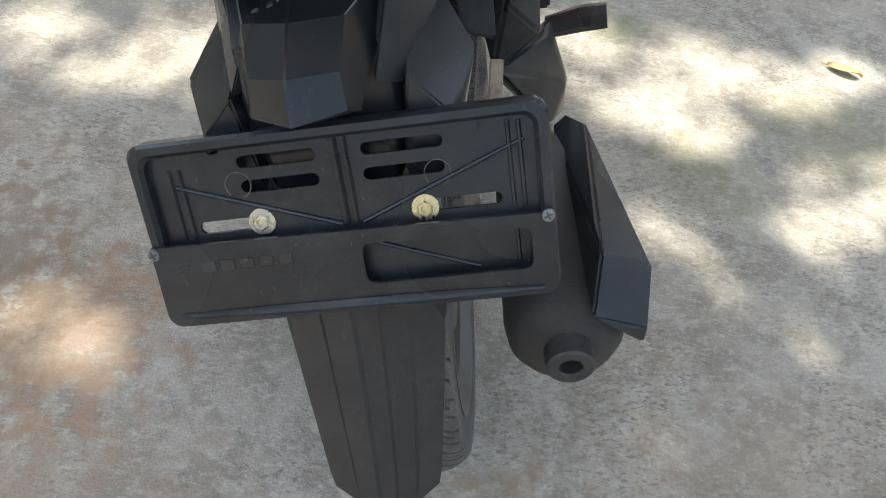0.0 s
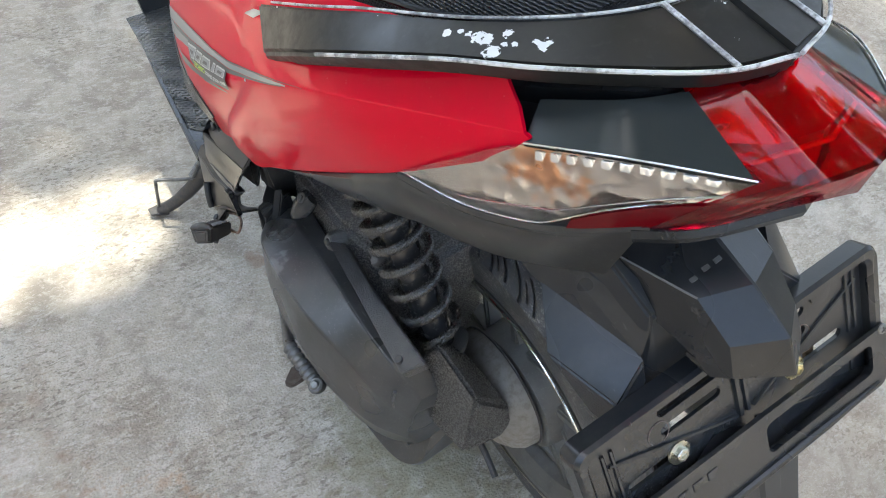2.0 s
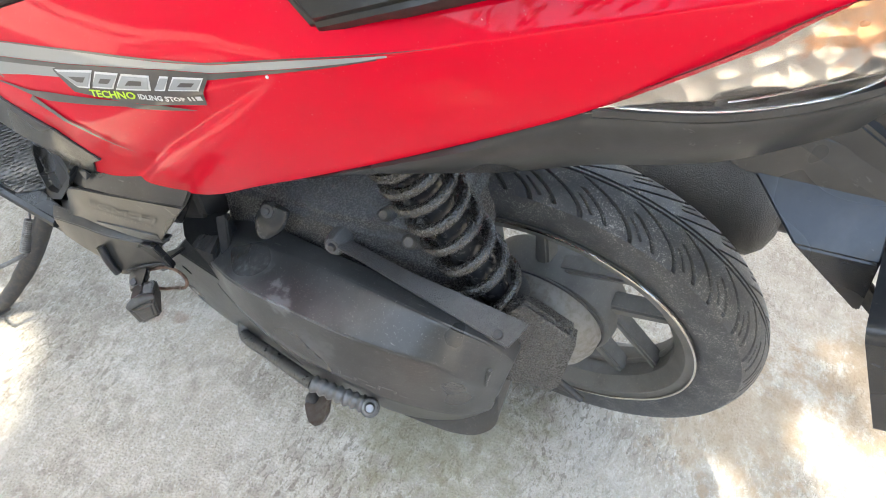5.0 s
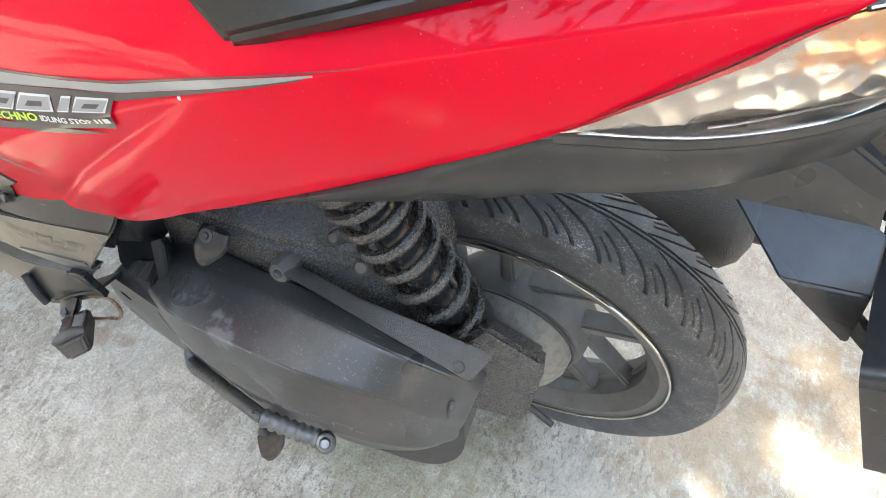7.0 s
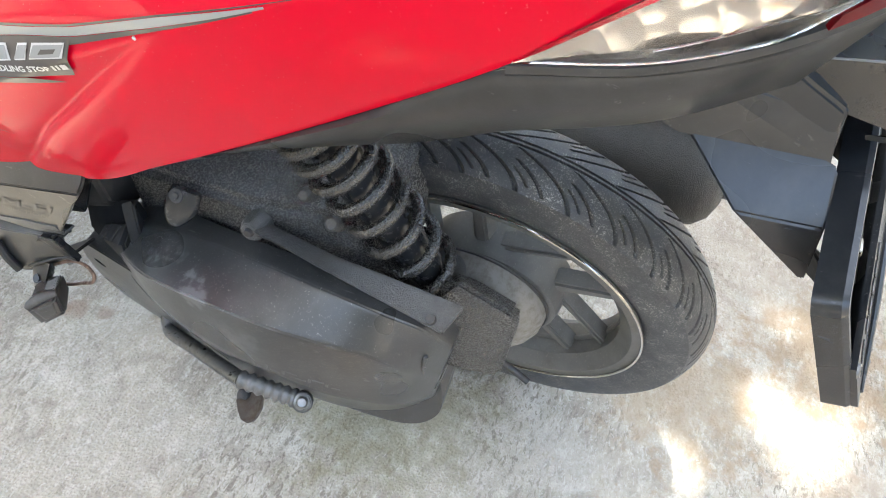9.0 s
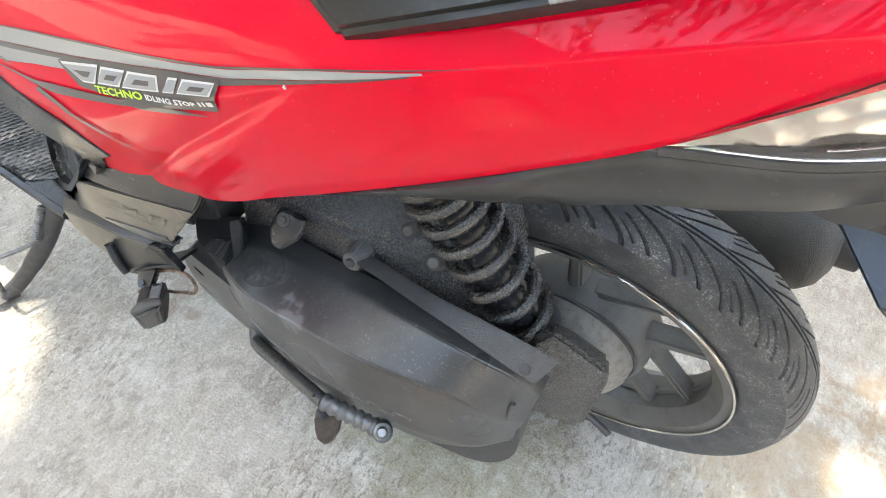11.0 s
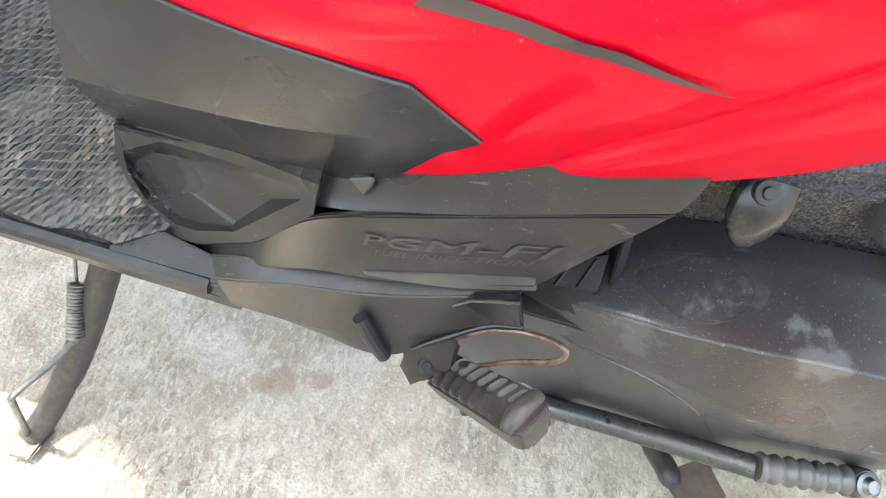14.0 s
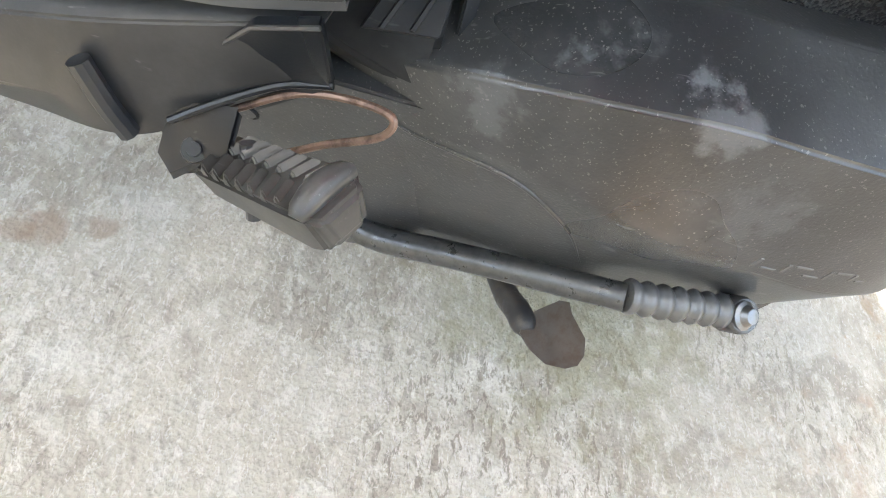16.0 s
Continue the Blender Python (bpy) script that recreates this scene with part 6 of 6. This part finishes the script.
rubber_part = part("peg_rubber", hull([P0 + way * (d + 0.0015 * b) + wide * a * (w - 0.0015 + 0.0015 * b) + tall * (h if b > 0 else -0.75 * h) for d, w, h in ((-0.012, 0.0125, 0.010), (0.030, 0.0135, 0.0115), (0.060, 0.0138, 0.0120), (0.0675, 0.0125, 0.0105), (0.0705, 0.0090, 0.0075)) for a in (-1, 1) for b in (-1, 1)], 0.0042, segments=4), PEG, peg, "worn black rubber peg")
for k in range(7):
    for a in (-1, 1):
        c = P0 + way * (0.000 + 0.0086 * k + 0.0030 * a) + wide * (0.0060 * a) + tall * 0.0112
        turn = (wide * a * 0.0056 + way * 0.0022)
        part("tread_lump", hull([c + turn * e + way * 0.0026 * f + tall * z for e, f, z in ((-1, -1, 0), (-1, 1, 0), (1, -1, 0), (1, 1, 0), (-0.8, 0, 0.0030), (0.8, 0, 0.0030))] + [c + turn * e + way * 0.003 * f - tall * 0.003 for e in (-1, 1) for f in (-1, 1)], 0.0008), PEG_PALE, rubber_part)
part("peg_end_lip", tube([P0 + way * 0.064 + wide * a + tall * (0.0105 + 0.003 * (1 - (a / 0.013) ** 2)) for a in (-0.0130, -0.010, -0.005, 0.0, 0.005, 0.010, 0.0130)], [0.003, 0.0046, 0.0052, 0.0054, 0.0052, 0.0046, 0.003], 12), PEG_PALE, rubber_part, "raised rounded lip rubbed pale at the tip")
part("return_wire", tube(spline(V((-0.224, 0.392, 0.082), (-0.217, 0.378, 0.092), (-0.207, 0.356, 0.104), (-0.205, 0.338, 0.112)), 16), 0.0017, 8), SHINE, peg, "black wire arm beside the loop")
part("hinge_pin", tube(V((-0.226, 0.362, 0.088), (-0.246, 0.352, 0.064)), 0.0034, 10), BLACK_STEEL, peg)
HANGER = V((-0.206, 0.3803, 0.1145), (-0.206, 0.3701, 0.1320), (-0.206, 0.3486, 0.1447), (-0.206, 0.3379, 0.1109), (-0.206, 0.3638, 0.0750))
hanger = part("hanger_plate", prism(HANGER, (0.006, 0.0, -0.001), 0.001), SHINE, peg, "black pressed hanger plate behind the wire")
part("hanger_edge", tube([p + Vector((-0.0005, 0, 0)) for p in HANGER[:3]], 0.0010, 6), RELIEF, hanger, "rubbed upper edge of the hanger")

# ---- kick starter and stands ----
kick = part("kick_lever", tube(spline(V((-0.165, 0.302, -0.040), (-0.192, 0.296, -0.042), (-0.201, 0.282, -0.035), (-0.208, 0.250, -0.012), (-0.215, 0.220, 0.010), (-0.227, 0.166, 0.047)), 30), [0.012] * 5 + [0.0105, 0.009] + [0.0082 - 0.00003 * i for i in range(23)], 12), LEVER, scooter, "dull steel kick starter lever")
pts = spline(V((-0.227, 0.168, 0.049), (-0.224, 0.138, 0.050), (-0.221, 0.110, 0.052)), 40)
part("ribbed_sleeve", tube(pts, [0.0085 + 0.0012 * math.sin(i * 1.05) for i in range(40)], 14), metal("grey_pedal_sleeve", (0.15, 0.155, 0.16), 0.33, 0.3, (0.07, 0.07, 0.07), 0.5), kick, "ribbed grey pedal sleeve")
pedal_end = part("pedal_end", hull([Vector((-0.2205, 0.1035, 0.0510)) + Vector((0.3, 0.2, -0.93)) * h + Vector((0.95 * math.cos(t), math.sin(t), 0.3 * math.cos(t))) * r for h, r in ((-0.0085, 0.0085), (-0.0060, 0.0105), (0.0060, 0.0105), (0.0100, 0.0080)) for t in (0, 0.52, 1.05, 1.57, 2.09, 2.62, 3.14, 3.67, 4.19, 4.71, 5.24, 5.76)], 0.0008), LEVER, kick, "rounded dark pivot of the pedal")
part("pivot_bolt", lathe([(-0.005, 0.0), (-0.0045, 0.0040), (-0.001, 0.0058), (0.0, 0.0080), (0.003, 0.0082)], along((-0.2230, 0.1020, 0.0590), (-0.2205, 0.1035, 0.0510)), 18), STEEL, pedal_end, "rounded steel bolt head")
stand = part("centre_stand", tube(spline(V((-0.140, 0.195, -0.110), (-0.196, 0.183, -0.076), (-0.214, 0.182, -0.054), (-0.224, 0.181, -0.044), (-0.232, 0.179, -0.040)), 14), [0.0085] * 10 + [0.0085, 0.0080, 0.0070, 0.0050], 12), BLACK_STEEL, scooter, "black centre stand with a worn rusty pedal")


def cupped_pedal():
    """A pressed foot pad, curled up along one side and dished in the middle."""
    brim = V((-0.2168, 0.1745, -0.040), (-0.2098, 0.1641, -0.030), (-0.2113, 0.1602, -0.024), (-0.2187, 0.1590, -0.022), (-0.2339, 0.1516, -0.016), (-0.2441, 0.1513, -0.016), (-0.2503, 0.1535, -0.019), (-0.2522, 0.1581, -0.025), (-0.2507, 0.1678, -0.032), (-0.2440, 0.1762, -0.036), (-0.2345, 0.1845, -0.037), (-0.2245, 0.1825, -0.040))
    mid = sum(brim, Vector()) / len(brim)
    dish = [mid.lerp(p, 0.62) + Vector((0.001, 0.0, -0.0035)) for p in brim]
    under = [mid.lerp(p, 0.94) + Vector((0.002, -0.001, -0.0075)) for p in brim]
    bm = bmesh.new()
    rings = [[bm.verts.new(p) for p in loop] for loop in (dish, brim, under)]
    for a, b in zip(rings, rings[1:]):
        for k in range(12):
            bm.faces.new((a[k], a[(k + 1) % 12], b[(k + 1) % 12], b[k]))
    for ring, p in ((rings[0], mid + Vector((0.001, 0, -0.0045))), (rings[2], mid + Vector((0.002, 0, -0.011)))):
        c = bm.verts.new(p)
        for k in range(12):
            bm.faces.new((ring[k], ring[(k + 1) % 12], c))
    return rounded(bm, 0.0022, 3, 30)


pedal = part("stand_pedal", cupped_pedal(), PEDAL, stand, "rust-worn cupped stand pedal", 60)
leg = part("side_stand", tube(spline(V((-0.150, 0.632, -0.050), (-0.182, 0.640, -0.092), (-0.225, 0.654, -0.145), (-0.272, 0.670, -0.186), (-0.302, 0.680, -0.200)), 22), [0.0125] * 14 + [0.011] * 8, 12), BLACK_STEEL, scooter, "black side stand resting on the concrete")
part("stand_foot", hull(V((-0.290, 0.664, -0.198), (-0.320, 0.670, -0.193), (-0.322, 0.690, -0.193), (-0.292, 0.696, -0.199), (-0.290, 0.664, -0.206), (-0.318, 0.672, -0.200), (-0.318, 0.690, -0.200), (-0.292, 0.694, -0.207)), 0.002), BLACK_STEEL, leg, "flat stand foot")
part("foot_wire", tube(spline(V((-0.218, 0.650, -0.130), (-0.250, 0.660, -0.124), (-0.280, 0.672, -0.118), (-0.287, 0.674, -0.130), (-0.300, 0.680, -0.190)), 26), 0.0030, 8), STEEL, leg, "bent wire extension")
s0, s1 = Vector((-0.190, 0.657, -0.092)), Vector((-0.226, 0.652, -0.124))
w = (s1 - s0).normalized()
a1 = w.orthogonal().normalized()
a2 = w.cross(a1)
part("return_spring", tube([s0.lerp(s1, i / 240) + 0.0062 * (math.cos(i * 0.42) * a1 + math.sin(i * 0.42) * a2) for i in range(241)], 0.0014, 6), STEEL, leg, "steel return spring")
part("spring_hook", tube([s0 + Vector((0.02, 0.0, 0.035)), s0 + Vector((0.004, 0, 0.008)), s0], 0.0015, 6), STEEL, leg)


# ---- fallen leaves ----
def fallen_leaf(place, turn, length, label):
    bm = bmesh.new()
    rows = []
    for i in range(9):
        w = i / 8
        half = 0.20 * length * math.sin(math.pi * min(1.0, w * 1.02)) ** 0.7 + 0.0004
        lift = 0.004 + 0.012 * math.sin(3 * w) * (w - 0.3) ** 2 * 4
        rows.append([Vector(((w - 0.5) * length, half * a, lift + 0.006 * a * a + 0.003 * math.sin(5 * w + a))) for a in (-1, -0.5, 0, 0.5, 1)])
    bm = sheet(rows, 0.0006)
    thing = part("fallen_leaf", bm, DRY, None, label)
    thing.matrix_world = pose(*place, 0, 0, turn)
    stalk = part("stalk", tube([Vector((-0.5 * length, 0, 0.005)), Vector((-0.66 * length, 0.004, 0.004))], 0.0011, 6), DRY, thing)
    return tagged(thing, category="leaf", group="fallen leaves")


fallen_leaf((-0.093, 1.009, 0), -82, 0.165, "dry yellow leaf lying curled on the concrete")
fallen_leaf((1.016, 0.837, 0), -30, 0.085, "narrow dry yellow leaf on the concrete")
